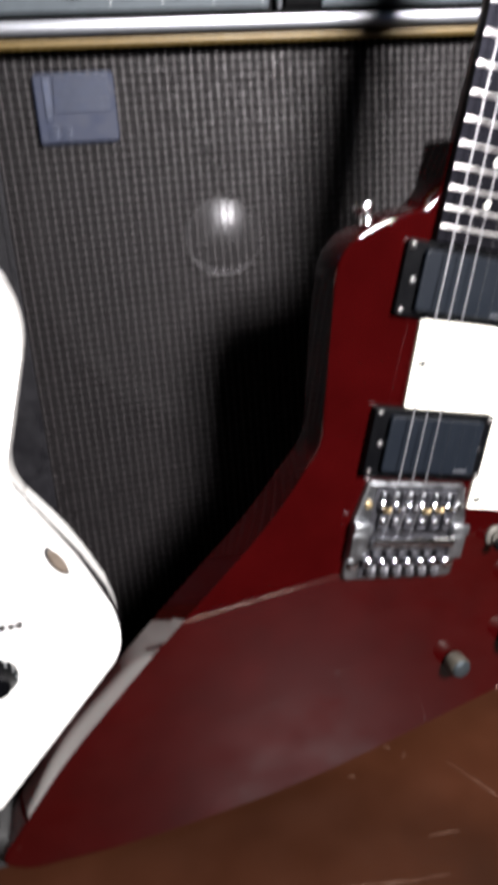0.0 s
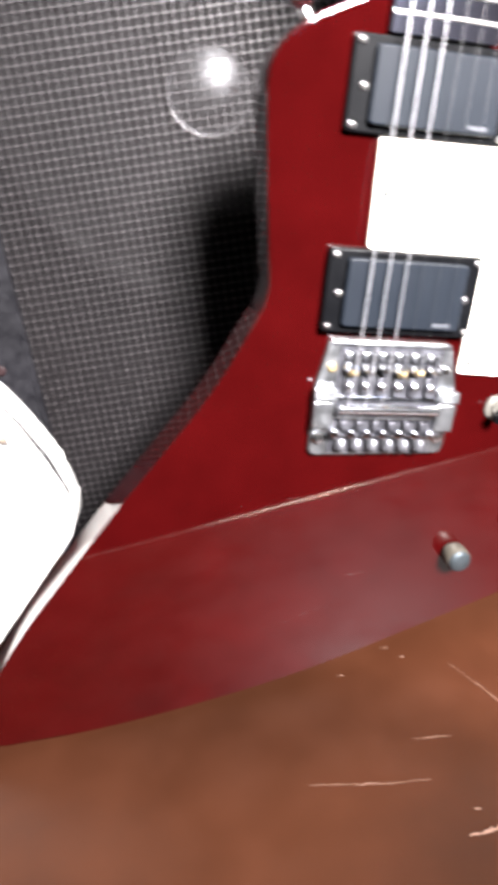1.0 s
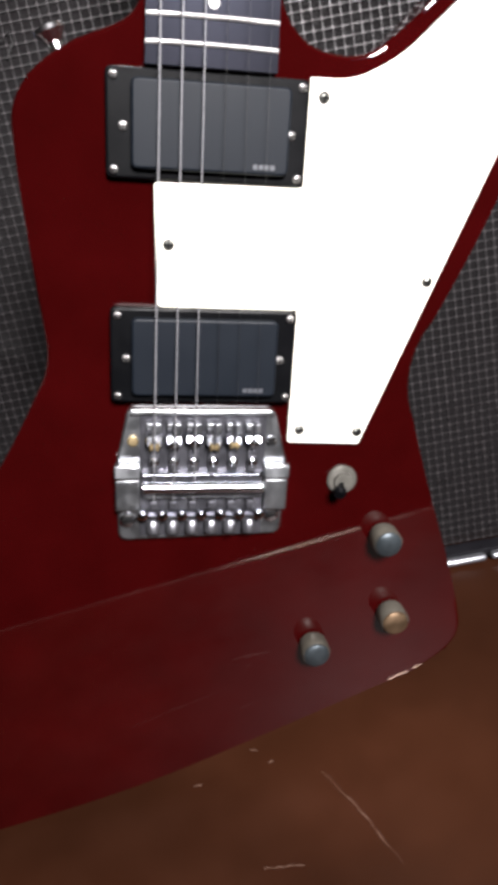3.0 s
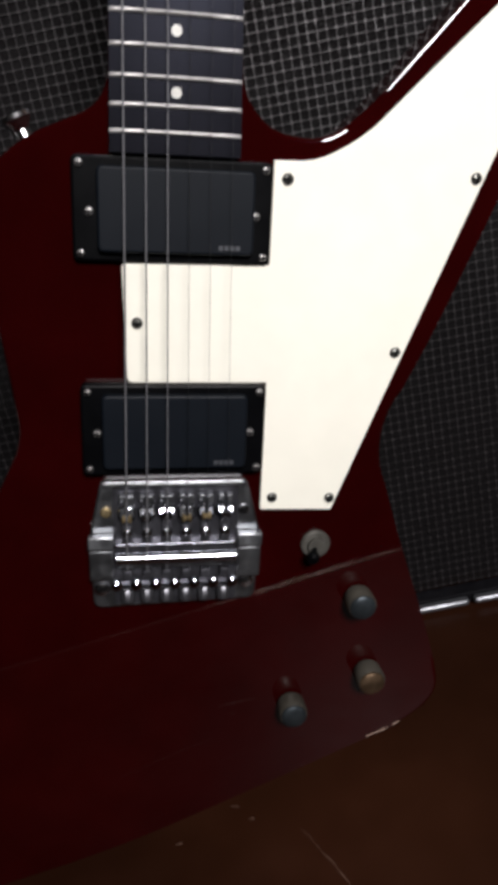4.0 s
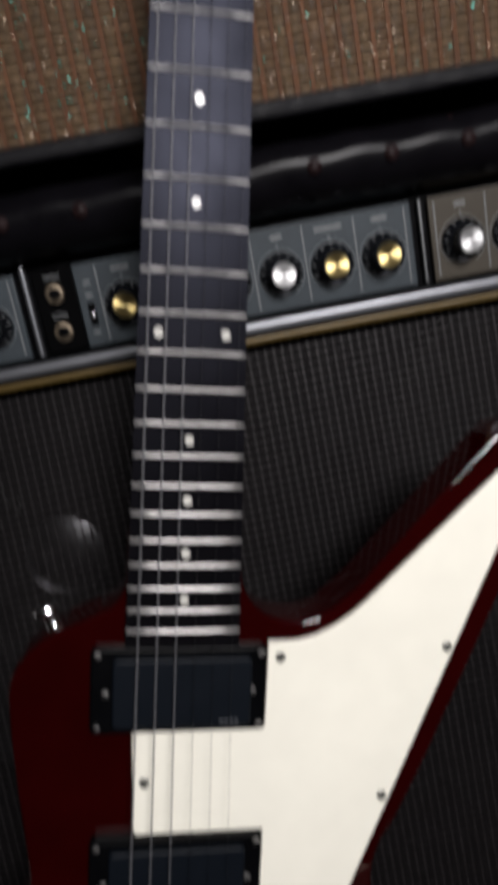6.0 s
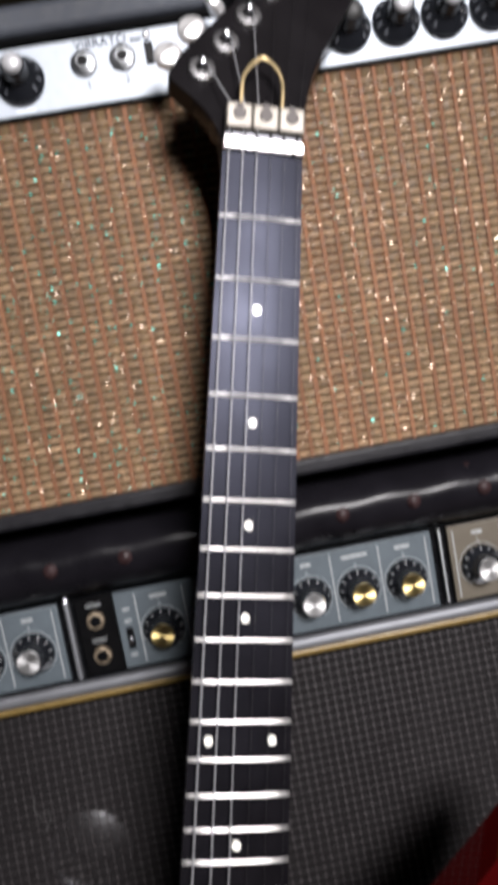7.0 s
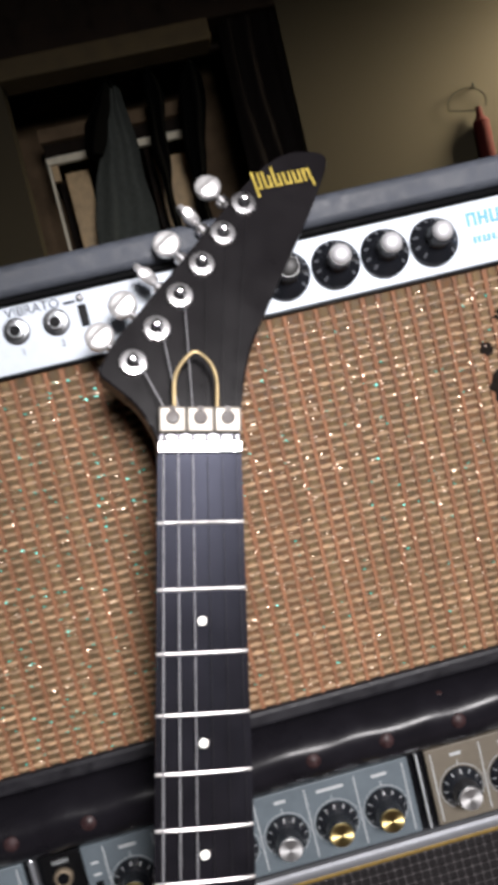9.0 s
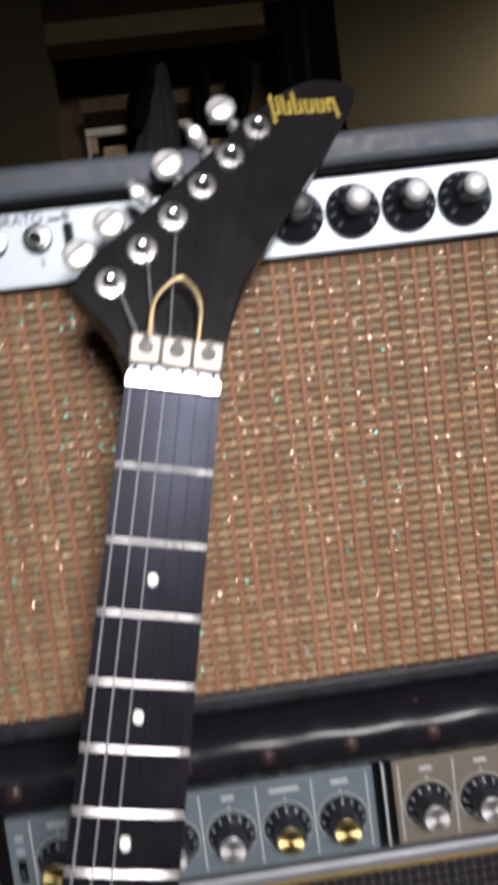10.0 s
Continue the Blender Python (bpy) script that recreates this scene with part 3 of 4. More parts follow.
        h = 0.0011 if abs(s) < 1 else 0.0003
        rows.append([bm.verts.new((w * s, y + 0.0002, z - 0.0011)), bm.verts.new((w * s, y - h * 0.7, z - 0.0008)), bm.verts.new((w * s, y - h, z)), bm.verts.new((w * s, y - h * 0.7, z + 0.0008)), bm.verts.new((w * s, y + 0.0002, z + 0.0011))])
    for a, b in zip(rows, rows[1:]):
        for k in range(4):
            bm.faces.new((a[k], a[k + 1], b[k + 1], b[k]))
    bm.faces.new(rows[0])
    bm.faces.new(rows[-1][::-1])
    part("fret", bm, NICKEL, board)
for n in (3, 5, 7, 9, 12, 15, 17, 19, 21):
    z = (fret_z(n) + fret_z(n - 1)) / 2
    for x in ((-0.0162, 0.0162) if n == 12 else (0.0,)):
        part("dot_inlay", turned([(0.0023, 0), (0.0023, 0.0004)], (x, 0.0004, z), seg=20), PEARL, board)
# rounded back of the neck
bm = bmesh.new()
rows = []
for z, d in ((0.004, 0.016), (-0.02, 0.015), (-0.2, 0.016), (-0.36, 0.018), (-0.46, 0.030)):
    w = half_width(min(z, 0)) - 0.0002
    rows.append([bm.verts.new((-w * math.cos(a), 0.0062 + d * math.sin(a), z)) for a in [math.pi * k / 10 for k in range(11)]])
for a, b in zip(rows, rows[1:]):
    for k in range(10):
        bm.faces.new((a[k], a[k + 1], b[k + 1], b[k]))
    bm.faces.new((a[10], a[0], b[0], b[10]))
bm.faces.new(rows[0])
bm.faces.new(rows[-1][::-1])
part("neck", bm, MAPLE, guitar, "red lacquered neck")

# headstock, tilted back
HEAD = Matrix.Translation((0, 0.003, 0.0)) @ Matrix.Rotation(-math.atan(0.205), 4, "X")
up = math.sqrt(1 + 0.205 ** 2)
head_line = rounded([
    (-0.0215, -0.004, 0), (-0.0225, 0.010 * up, 0.006), (-0.0315, 0.0255 * up, 0.012), (-0.0525, 0.0428 * up, 0.004), (-0.0452, 0.058 * up, 0.006), (0.035, 0.164 * up, 0.02),
    (0.0560, 0.184 * up, 0.014), (0.085, 0.184 * up, 0.012), (0.0712, 0.1478 * up, 0.02), (0.0418, 0.0863 * up, 0.03), (0.0275, 0.0535 * up, 0.03), (0.0218, 0.018 * up, 0.012), (0.0215, -0.004, 0)])
head = part("headstock", slab(head_line, 0.0, 0.014, 0.0012, 2), HEADBLACK, guitar, "black angular headstock", m=HEAD)
POSTS = [(-0.0336 + 0.0126 * i, (0.0485 + 0.0194 * i) * up) for i in range(6)]
out = Vector((-0.0192, 0.0212)).normalized()
for i, (x, z) in enumerate(POSTS):
    t = part("tuner", turned([(0.0079, 0), (0.0079, 0.0010), (0.0070, 0.0022), (0.0040, 0.0027), (0.0032, 0.0027)], (x, 0, z), seg=24), SATIN, head, "chrome machine head", m=HEAD)
    part("post_gap", turned([(0.0036, 0.0024), (0.0036, 0.0030)], (x, 0, z), seg=18), BLACK, t, m=HEAD)
    part("post", turned([(0.0026, 0.002), (0.0026, 0.0050), (0.0019, 0.0060), (0.0025, 0.0070), (0.0018, 0.0074)], (x, 0, z), seg=16), POSTSTEEL, t, m=HEAD)
    part("post_tip", turned([(0.0024, 0.0070), (0.0025, 0.0078), (0.0019, 0.0090), (0.0006, 0.0095)], (x, 0, z), seg=16), CHROME, t, m=HEAD)
    c = Vector((x, 0.0195, z)) + Vector((out.x, 0, out.y)) * 0.0030
    part("gear_case", boxed(-0.0072, 0.0072, 0.0142, 0.0235, -0.009, 0.009, 0.002), SATIN, t, m=HEAD @ Matrix.Translation((x, 0, z)) @ Matrix.Rotation(-0.57, 4, "Y"))
    shaft_end = Vector((x, 0.0165, z + 0.0018)) + Vector((out.x, 0, out.y)) * 0.0235
    part("shaft", tube([(x, 0.0165, z + 0.0018), shaft_end], 0.0023, 10), SATIN, t, m=HEAD)
    part("shaft_collar", turned([(0.0024, -0.003), (0.0042, -0.002), (0.0042, 0.002), (0.0024, 0.003)], (Vector((x, 0.0165, z + 0.0018)) + Vector((out.x, 0, out.y)) * 0.0145), (out.x, 0, out.y), 14), SATIN, t, m=HEAD)
    ob = bmesh.new()
    bmesh.ops.create_uvsphere(ob, u_segments=18, v_segments=12, radius=1)
    for v in ob.verts:
        v.co = Vector((v.co.x * 0.0084, math.copysign(abs(v.co.y) ** 0.45, v.co.y) * (0.0042 if v.co.z < 0.15 else 0.0026), v.co.z * 0.0080))
    spin = Matrix.Rotation((-0.12, -0.2, 1.15, -0.1, 1.3, 0.0)[i], 4, "Z")
    place = HEAD @ Matrix.Translation(shaft_end + Vector((out.x, 0, out.y)) * 0.004) @ Matrix.Rotation(-0.823, 4, "Y") @ spin
    part("button", ob, BUTTON, t, m=place)
# inlaid maker's mark, drawn as plain strokes
MARK = HEAD @ Matrix.Translation((0.0362, 0, 0.1595 * up)) @ Matrix.Rotation(-0.26, 4, "Y") @ Matrix.Diagonal((0.95, 1, 1.12, 1))


def stroke(x0, x1, h0, h1):
    part("inlaid_stroke", boxed(x0, x1, -0.0004, 0.0002, h0, h1), GOLDLEAF, head, "worn gold inlay", smooth=0, m=MARK)


for k, (h0, h1) in enumerate(((-0.0085, 0.0070), (-0.0040, 0.0060), (-0.0040, 0.0080), (-0.0040, 0.0036), (-0.0040, 0.0036), (-0.0040, 0.0036))):
    x = 0.0065 * k
    stroke(x, x + 0.0017, h0, h1)
    stroke(x + 0.0036, x + 0.0051, -0.0040, 0.0034 if k else 0.0062)
    stroke(x + 0.0017, x + 0.0036, -0.0040 if k < 5 else 0.0018, -0.0026 if k < 5 else 0.0034)
stroke(0.0368, 0.0384, -0.0075, -0.0020)

# locking nut
CLAMP = mat("dull_nickel", (0.145, 0.132, 0.114), 0.5, 0.4, vary=0.1, scale=150, stain=0.15, stain_scale=60)
nut = part("locking_nut", boxed(-0.0216, 0.0216, -0.0030, 0.0060, 0.0, 0.0062, 0.0008), SATIN, guitar, "bright locking nut")
part("nut_base", boxed(-0.0208, 0.0208, -0.0005, 0.0070, 0.006, 0.0235, 0.0008), POSTSTEEL, nut)
for x in (-0.0140, 0.0, 0.0140):
    c = part("clamp", boxed(x - 0.00695, x + 0.00695, -0.0058, -0.0008, 0.0100, 0.0232, 0.0012, 3), CLAMP, nut, "dull cream-grey clamp")
    part("bolt", turned([(0.0035, 0), (0.0035, 0.0006), (0.0026, 0.0009)], (x, -0.0058, 0.0176), seg=18), BOLT, c)
    part("notch", boxed(x - 0.0016, x + 0.0016, -0.0062, -0.0030, 0.0212, 0.0234), BOLT, c, smooth=0)
    for d in (-0.0035, 0.0035):
        part("groove", boxed(x + d - 0.0005, x + d + 0.0005, -0.0032, -0.0004, 0.0062, 0.0105), BLACK, c, smooth=0)
loop = [(-0.0128, -0.0012, 0.0225), (-0.0129, -0.0015, 0.034), (-0.0120, -0.0006, 0.0405), (-0.0088, 0.0004, 0.0465), (-0.0045, 0.0014, 0.0513), (-0.0016, 0.0018, 0.0527), (0.0014, 0.0014, 0.0514), (0.0056, 0.0004, 0.0470), (0.0082, -0.0006, 0.0412), (0.0090, -0.0015, 0.034), (0.0089, -0.0012, 0.0225)]
curve = []
for k in range(len(loop) - 1):
    a, b, c, d = [Vector(loop[min(max(k + j, 0), len(loop) - 1)]) for j in (-1, 0, 1, 2)]
    for s in (0, 0.25, 0.5, 0.75):
        curve.append(0.5 * (2 * b + (c - a) * s + (2 * a - 5 * b + 4 * c - d) * s * s + (3 * b - a - 3 * c + d) * s ** 3))
part("wire_loop", tube(curve + [loop[-1]], 0.0010, 8), BRASS, guitar, "bent brass wire loop")
NUT_X = [-0.0186 + 0.0074 * i for i in range(6)]
for i, r in enumerate((0.00043, 0.00036, 0.00030, 0.00012, 0.00010, 0.00009)):
    px, pz = POSTS[i]
    post = HEAD @ Vector((px + 0.0020, -0.0060, pz))
    pts = [post, (NUT_X[i], -0.003, 0.024), (NUT_X[i], -0.0034, 0.004), (NUT_X[i] + (STRING_X[i] - NUT_X[i]) * 0.5, -0.0058, -0.31), (STRING_X[i] + 0.001, -0.0060, -0.630), (STRING_X[i] + 0.001, 0.001, -0.6615)]
    part("string", tube(pts, r, 6), WOUND if i < 3 else STEEL, guitar, "wound steel string" if i < 3 else "plain steel string")

# ---- lower amplifier ----
SLOPE = math.tan(radians(9.0))
FOOT_Y = 0.052


def front_y(z):
    """The sloping front of the lower cabinet at a height."""
    return FOOT_Y + z * SLOPE


low = thing("guitar_amplifier", (0, 0.2, 0), "black vinyl combo amplifier with dark grille and slate control panel", "amplifier")
LOW = Matrix.Translation((0, -0.2, 0))
LX0, LX1 = -0.43, 0.43
tilt = Matrix.Rotation(-math.atan(SLOPE), 4, "X")
LEAN_M = LOW @ Matrix.Translation((0, FOOT_Y, 0)) @ tilt
up_len = 1 / math.cos(math.atan(SLOPE))
GX0, GX1, GZ0, GZ1 = -0.385, 0.385, 0.0100, 0.5055
# cabinet shell: sides, bottom, back, top, baffle
for x0, x1 in ((LX0, GX0), (GX1, LX1)):
    bm = bmesh.new()
    prof = [(front_y(0.012) - 0.006, 0.012), (front_y(0.512) - 0.006, 0.512), (0.105, 0.520), (0.105, 0.622), (0.36, 0.622), (0.36, 0.012)]
    a = [bm.verts.new((x0, y, z)) for y, z in prof]
    b = [bm.verts.new((x1, y, z)) for y, z in prof]
    for k in range(len(prof)):
        bm.faces.new((a[k], a[(k + 1) % len(prof)], b[(k + 1) % len(prof)], b[k]))
    bm.faces.new(a)
    bm.faces.new(b[::-1])
    bmesh.ops.bevel(bm, geom=bm.edges[:], offset=0.004, segments=2, affect="EDGES")
    side = part("side_panel", bm, TOLEX, low, "scuffed black vinyl side", m=LOW)
    for z in (0.10, 0.185, 0.242, 0.290, 0.388, 0.455):
        xc = (x0 + x1) / 2 - 0.004 if x0 < 0 else (x0 + x1) / 2 + 0.004
        part("panel_screw", turned([(0.0045, 0), (0.0045, 0.001), (0.0030, 0.0022)], (xc, front_y(z) - 0.006, z), (0, -1, SLOPE), 14), RIVET, side, m=LOW)
part("back_panel", boxed(GX0, GX1, 0.345, 0.36, 0.02, 0.62), TOLEX, low, m=LOW)
part("base_panel", boxed(GX0, GX1, front_y(0.02) + 0.006, 0.345, 0.012, 0.030, 0.003), TOLEX, low, m=LOW)
part("top_panel", boxed(GX0, GX1, 0.126, 0.345, 0.600, 0.6318), TOLEX, low, m=LOW)
part("panel_backing", boxed(GX0, GX1, 0.1135, 0.130, 0.5085, 0.600), BLACK, low, m=LOW)
for x in (-0.36, 0.36):
    for y in (0.10, 0.32):
        part("foot", turned([(0.016, 0), (0.014, 0.012)], (x, y, 0.0), (0, 0, 1), 16), RUBBER, low, m=LOW)
# grille: cloth, crossing threads, speaker behind
grille = part("grille", boxed(GX0, GX1, 0.0, 0.0006, GZ0 * up_len, GZ1 * up_len), DARKCLOTH, low, "dark grille cloth crossed by silver threads", m=LEAN_M, smooth=0)
bm = bmesh.new()
PX, PZ = 0.0063, 0.0063
n = int((GX1 - GX0) / PX)
for k in range(n + 1):
    x = GX0 + 0.002 + k * PX
    box(bm, x - 0.00045, x + 0.00045, -0.0009, -0.0001, GZ0 * up_len, GZ1 * up_len)
warp = part("warp_thread", bm, THREAD, grille, smooth=0, m=LEAN_M)
tagged(warp, kind="stuff")
bm = bmesh.new()
n = int((GZ1 - GZ0) * up_len / PZ)
for k in range(n + 1):
    z = GZ0 * up_len + 0.002 + k * PZ
    box(bm, GX0, GX1, -0.0012, -0.0003, z - 0.00045, z + 0.00045)
tagged(part("weft_thread", bm, THREAD, grille, smooth=0, m=LEAN_M), kind="stuff")
# paler crossings of the threads
verts, faces = [], []
for i in range(int((GX1 - GX0) / PX) + 1):
    for k in range(n + 1):
        x, z, h = GX0 + 0.002 + i * PX, GZ0 * up_len + 0.002 + k * PZ, 0.00070
        b = len(verts)
        verts += [(x - h, -0.0015, z - h), (x + h, -0.0015, z - h), (x + h, -0.0015, z + h), (x - h, -0.0015, z + h),
                  (x - h * 1.3, -0.0008, z - h * 1.3), (x + h * 1.3, -0.0008, z - h * 1.3), (x + h * 1.3, -0.0008, z + h * 1.3), (x - h * 1.3, -0.0008, z + h * 1.3)]
        faces += [(b, b + 1, b + 2, b + 3), (b + 4, b + 5, b + 1, b), (b + 5, b + 6, b + 2, b + 1), (b + 6, b + 7, b + 3, b + 2), (b + 7, b + 4, b, b + 3)]
me = bpy.data.meshes.new("thread_crossing")
me.from_pydata([LEAN_M @ Vector(v) for v in verts], [], faces)
me.materials.append(BEAD)
beads = new("thread_crossing", me)
beads.parent = grille
tagged(beads, kind="stuff")
for sx in (-0.2120, 0.2120):
    sp = part("loudspeaker", turned([(0.165, 0.0), (0.160, 0.006), (0.150, 0.004), (0.140, -0.004), (0.034, -0.055), (0.001, -0.055)], (sx, 0.0, 0.3620 * up_len), seg=48, closed=False), CONE, low, "speaker behind the grille cloth", m=LEAN_M @ Matrix.Translation((0, 0.020, 0)))
    h = 0.006
    rad = (0.032 ** 2 + h ** 2) / (2 * h)
    prof = [(rad * math.sin(a), rad * math.cos(a) - (rad - h)) for a in [math.asin(0.032 / rad) * (1 - k / 12) for k in range(13)]]
    ring = [(sx + 0.0338 * math.cos(a), 0.0588, 0.3620 * up_len + 0.0338 * math.sin(a)) for a in [2 * math.pi * k / 48 for k in range(49)]]
    part("cap_rim", tube(ring, 0.0010, 6), SATIN, sp, "thin bright rim", m=LEAN_M)
    part("dust_cap", turned([(0.0345, -0.003), (0.0342, 0.0015), (0.0325, 0.002)] + prof, (sx, 0.062, 0.3620 * up_len), seg=48), DOME, sp, "glossy dome", m=LEAN_M)
curl = [(-0.230, 0.435), (-0.232, 0.427), (-0.228, 0.419), (-0.222, 0.424), (-0.221, 0.417), (-0.227, 0.409)]
part("loose_thread", tube([(x, -0.0025, z * up_len) for x, z in curl], 0.0006, 6), CONE, grille, "loose dark thread", m=LEAN_M)
# badge
badge = part("badge", slab(rounded([(-0.3535, 0.4385, 0.003), (-0.2965, 0.4385, 0.003), (-0.2965, 0.4845, 0.003), (-0.3535, 0.4845, 0.003)], 4), -0.006, -0.0013, 0.0012, 2), BADGE, low, "blue-grey moulded badge", m=LEAN_M @ Matrix.Diagonal((1, 1, up_len, 1)))
# bright relief edges are put into the ribs' paler colour
bm = bmesh.new()
box(bm, -0.347, -0.342, -0.0078, -0.0058, 0.4540, 0.4815, 0.0006)
for k in range(5):
    z = 0.4600 + 0.0050 * k
    box(bm, -0.341 + 0.0004 * k, -0.3005, -0.0078, -0.0058, z, z + 0.0030, 0.0006)
part("relief_ribs", bm, RIBS, badge, "ribs painted paler for caught light", m=LEAN_M @ Matrix.Diagonal((1, 1, up_len, 1)))
bm = bmesh.new()
for x, w in ((-0.3470, 0.0075), (-0.3375, 0.0075)):
    for z in (0.4410, 0.4445, 0.4480):
        box(bm, x, x + w, -0.0072, -0.0058, z, z + 0.0016, 0.0005)
    box(bm, x + w - 0.0018, x + w, -0.0072, -0.0058, 0.4410, 0.4496, 0.0005)
part("raised_mark", bm, RIBS, badge, m=LEAN_M @ Matrix.Diagonal((1, 1, up_len, 1)))
# trims
part("piping", tube([(GX0 - 0.03, 0, 0), (GX1 + 0.03, 0, 0)], 0.0025, 12), PIPING, low, "gold piping", m=LOW @ Matrix.Translation((0, 0.1172, 0.5036)) @ Matrix.Diagonal((1, 0.8, 1.15, 1)))
part("trim_shadow_gap", boxed(GX0 - 0.03, GX1 + 0.03, 0.1205, 0.128, 0.4990, 0.508), BLACK, low, m=LOW)
bar = bmesh.new()
prof = [(0.118, 0.5085), (0.1098, 0.5088), (0.1080, 0.5102), (0.1074, 0.5130), (0.1080, 0.5156), (0.1096, 0.5170), (0.118, 0.5174)]
rows = [[bar.verts.new((x, y, z)) for y, z in prof] for x in (GX0 - 0.03, GX1 + 0.03)]
for k in range(len(prof)):
    bar.faces.new((rows[0][k], rows[0][(k + 1) % len(prof)], rows[1][(k + 1) % len(prof)], rows[1][k]))
bar.faces.new(rows[0])
bar.faces.new(rows[1][::-1])
part("chrome_trim", bar, TRIMCHROME, low, "polished chrome trim", m=LOW)
part("bottom_trim", boxed(-0.0005, 0.0475, 0.0325, 0.040, 0.003, 0.0085, 0.0024, 3), TRIMCHROME, low, "chrome strip at the foot", m=LOW)
part("bottom_trim", boxed(0.0515, 0.40, 0.0325, 0.040, 0.003, 0.0085, 0.0024, 3), TRIMCHROME, low, "chrome strip at the foot", m=LOW)
part("kick_rail", boxed(-0.40, 0.40, 0.0405, 0.0535, 0.0, 0.0095, 0.001), TOLEX, low, m=LOW)
# control panel
PY = 0.1085


def face_plate(x0, x1, material, name, label=""):
    return part(name, boxed(x0, x1, PY, PY + 0.004, 0.5215, 0.5775, 0.0008), material, low, label, m=LOW)


left_plate = face_plate(-0.384, -0.183, SLATE, "face_plate", "slate grey control plate")
jack_plate = face_plate(-0.171, -0.1440, MATTE, "jack_plate", "black input plate")
mid_plate = face_plate(-0.1435, 0.0880, SLATE, "face_plate", "slate grey control plate")
right_plate = face_plate(0.1005, 0.384, TAUPE, "face_plate", "taupe control plate")
part("divider", boxed(-0.1780, -0.1740, PY - 0.004, PY + 0.004, 0.5205, 0.5815, 0.002), TRIMCHROME, low, "chrome divider", m=LOW)
part("divider", boxed(0.0935, 0.0950, PY - 0.0015, PY + 0.004, 0.5225, 0.5775, 0.0005), INK, low, m=LOW)


def amp_knob(x, z, cap, parent):
    k = part("control_knob", turned([(0.0148, 0), (0.0148, 0.0012), (0.0120, 0.0045), (0.0097, 0.0070), (0.0089, 0.0150), (0.0083, 0.0155)], (x, PY - 0.0006, z), seg=32), GLOSSBLACK, parent, "black skirted control knob", m=LOW)
    part("knob_cap", turned([(0.0081, 0.0153), (0.0081, 0.0168), (0.0076, 0.0173), (0.0003, 0.0170)], (x, PY - 0.0006, z), seg=32), cap, k, m=LOW)
    bm = bmesh.new()
    for j in range(11):
        a = radians(-140 + 28 * j)
        c = Vector((x + 0.0129 * math.sin(a), 0, z + 0.0129 * math.cos(a)))
        d = Vector((math.sin(a), 0, math.cos(a))) * 0.0014
        e = Vector((math.cos(a), 0, -math.sin(a))) * 0.0003
        vs = [bm.verts.new(c + s * d + q * e + Vector((0, PY - 0.0044 + (0.0008 if s > 0 else -0.0010) * 1.0, 0))) for s, q in ((-1, -1), (-1, 1), (1, 1), (1, -1))]
        bm.faces.new(vs)
    part("scale_print", bm, RINGINK, k, m=LOW, smooth=0)
    arc = [(x + 0.0160 * math.sin(radians(a)), PY - 0.0002, z + 0.0160 * math.cos(radians(a))) for a in range(-150, 151, 15)]
    part("scale_ring", tube(arc, 0.0003, 5), RINGINK, parent, m=LOW)
    part("pointer_line", boxed(x - 0.0003, x + 0.0003, PY - 0.0005, PY + 0.0002, z + 0.0165, z + 0.0195), INK, parent, m=LOW, smooth=0)


def caption(x, w, parent, z=0.5705):
    part("caption_bar", boxed(x - w / 2, x + w / 2, PY - 0.0004, PY + 0.0002, z - 0.0011, z + 0.0011), INK, parent, m=LOW, smooth=0)


def rule(x, parent):
    part("rule_line", boxed(x - 0.0004, x + 0.0004, PY - 0.0004, PY + 0.0002, 0.5245, 0.5745), INK, parent, m=LOW, smooth=0)


KZ = 0.5462
for x, cap, w in ((-0.112, GOLDCAP, 0.012), (-0.0765, GOLDCAP, 0.010), (-0.0408, PLAINCAP, 0.010), (-0.0050, PLAINCAP, 0.008), (0.0307, GOLDCAP, 0.019), (0.0662, GOLDCAP, 0.011)):
    amp_knob(x, KZ, cap, mid_plate)
    caption(x, w, mid_plate)
for x in (-0.1285, -0.0945, -0.0590, -0.0230, 0.0130, 0.0485, 0.0835):
    rule(x, mid_plate)
for x in (-0.2050, -0.2405, -0.2760, -0.3115):
    amp_knob(x, KZ, PLAINCAP, left_plate)
    caption(x, 0.008, left_plate)
    rule(x + 0.0178, left_plate)
for x in (0.1220, 0.1575, 0.1930, 0.2285, 0.2640):
    amp_knob(x, KZ, PLAINCAP, right_plate)
    caption(x, 0.008, right_plate)
    rule(x - 0.0178, right_plate)
switch = part("rocker_switch", boxed(-0.1385, -0.1335, PY - 0.0015, PY + 0.0005, 0.5360, 0.5510, 0.0006), BLACK, mid_plate, "black slide switch", m=LOW)
part("switch_lever", boxed(-0.1375, -0.1345, PY - 0.0040, PY - 0.0014, 0.5400, 0.5445, 0.0006), OLDCHROME, switch, m=LOW)
for z in (0.5645, 0.5560, 0.5310):
    part("caption_bar", boxed(-0.1385, -0.1335, PY - 0.0004, PY + 0.0002, z - 0.0008, z + 0.0008), INK, mid_plate, m=LOW, smooth=0)
for z, word in ((0.5610, "HIGH"), (0.5352, "LOW")):
    j = part("input_jack", turned([(0.0066, 0), (0.0066, 0.0015), (0.0058, 0.0028), (0.0044, 0.003), (0.0040, 0.0012)], (-0.1580, PY, z), seg=24), TARNISH, jack_plate, "tarnished input jack", m=LOW)
    part("hole", turned([(0.0037, 0.0015), (0.0037, 0.0032)], (-0.1580, PY, z), seg=18), BLACK, j, m=LOW)
    printed(word, 0.0046, (-0.1580, PY - 0.0002, z + 0.0108), INK, jack_plate, m=LOW)
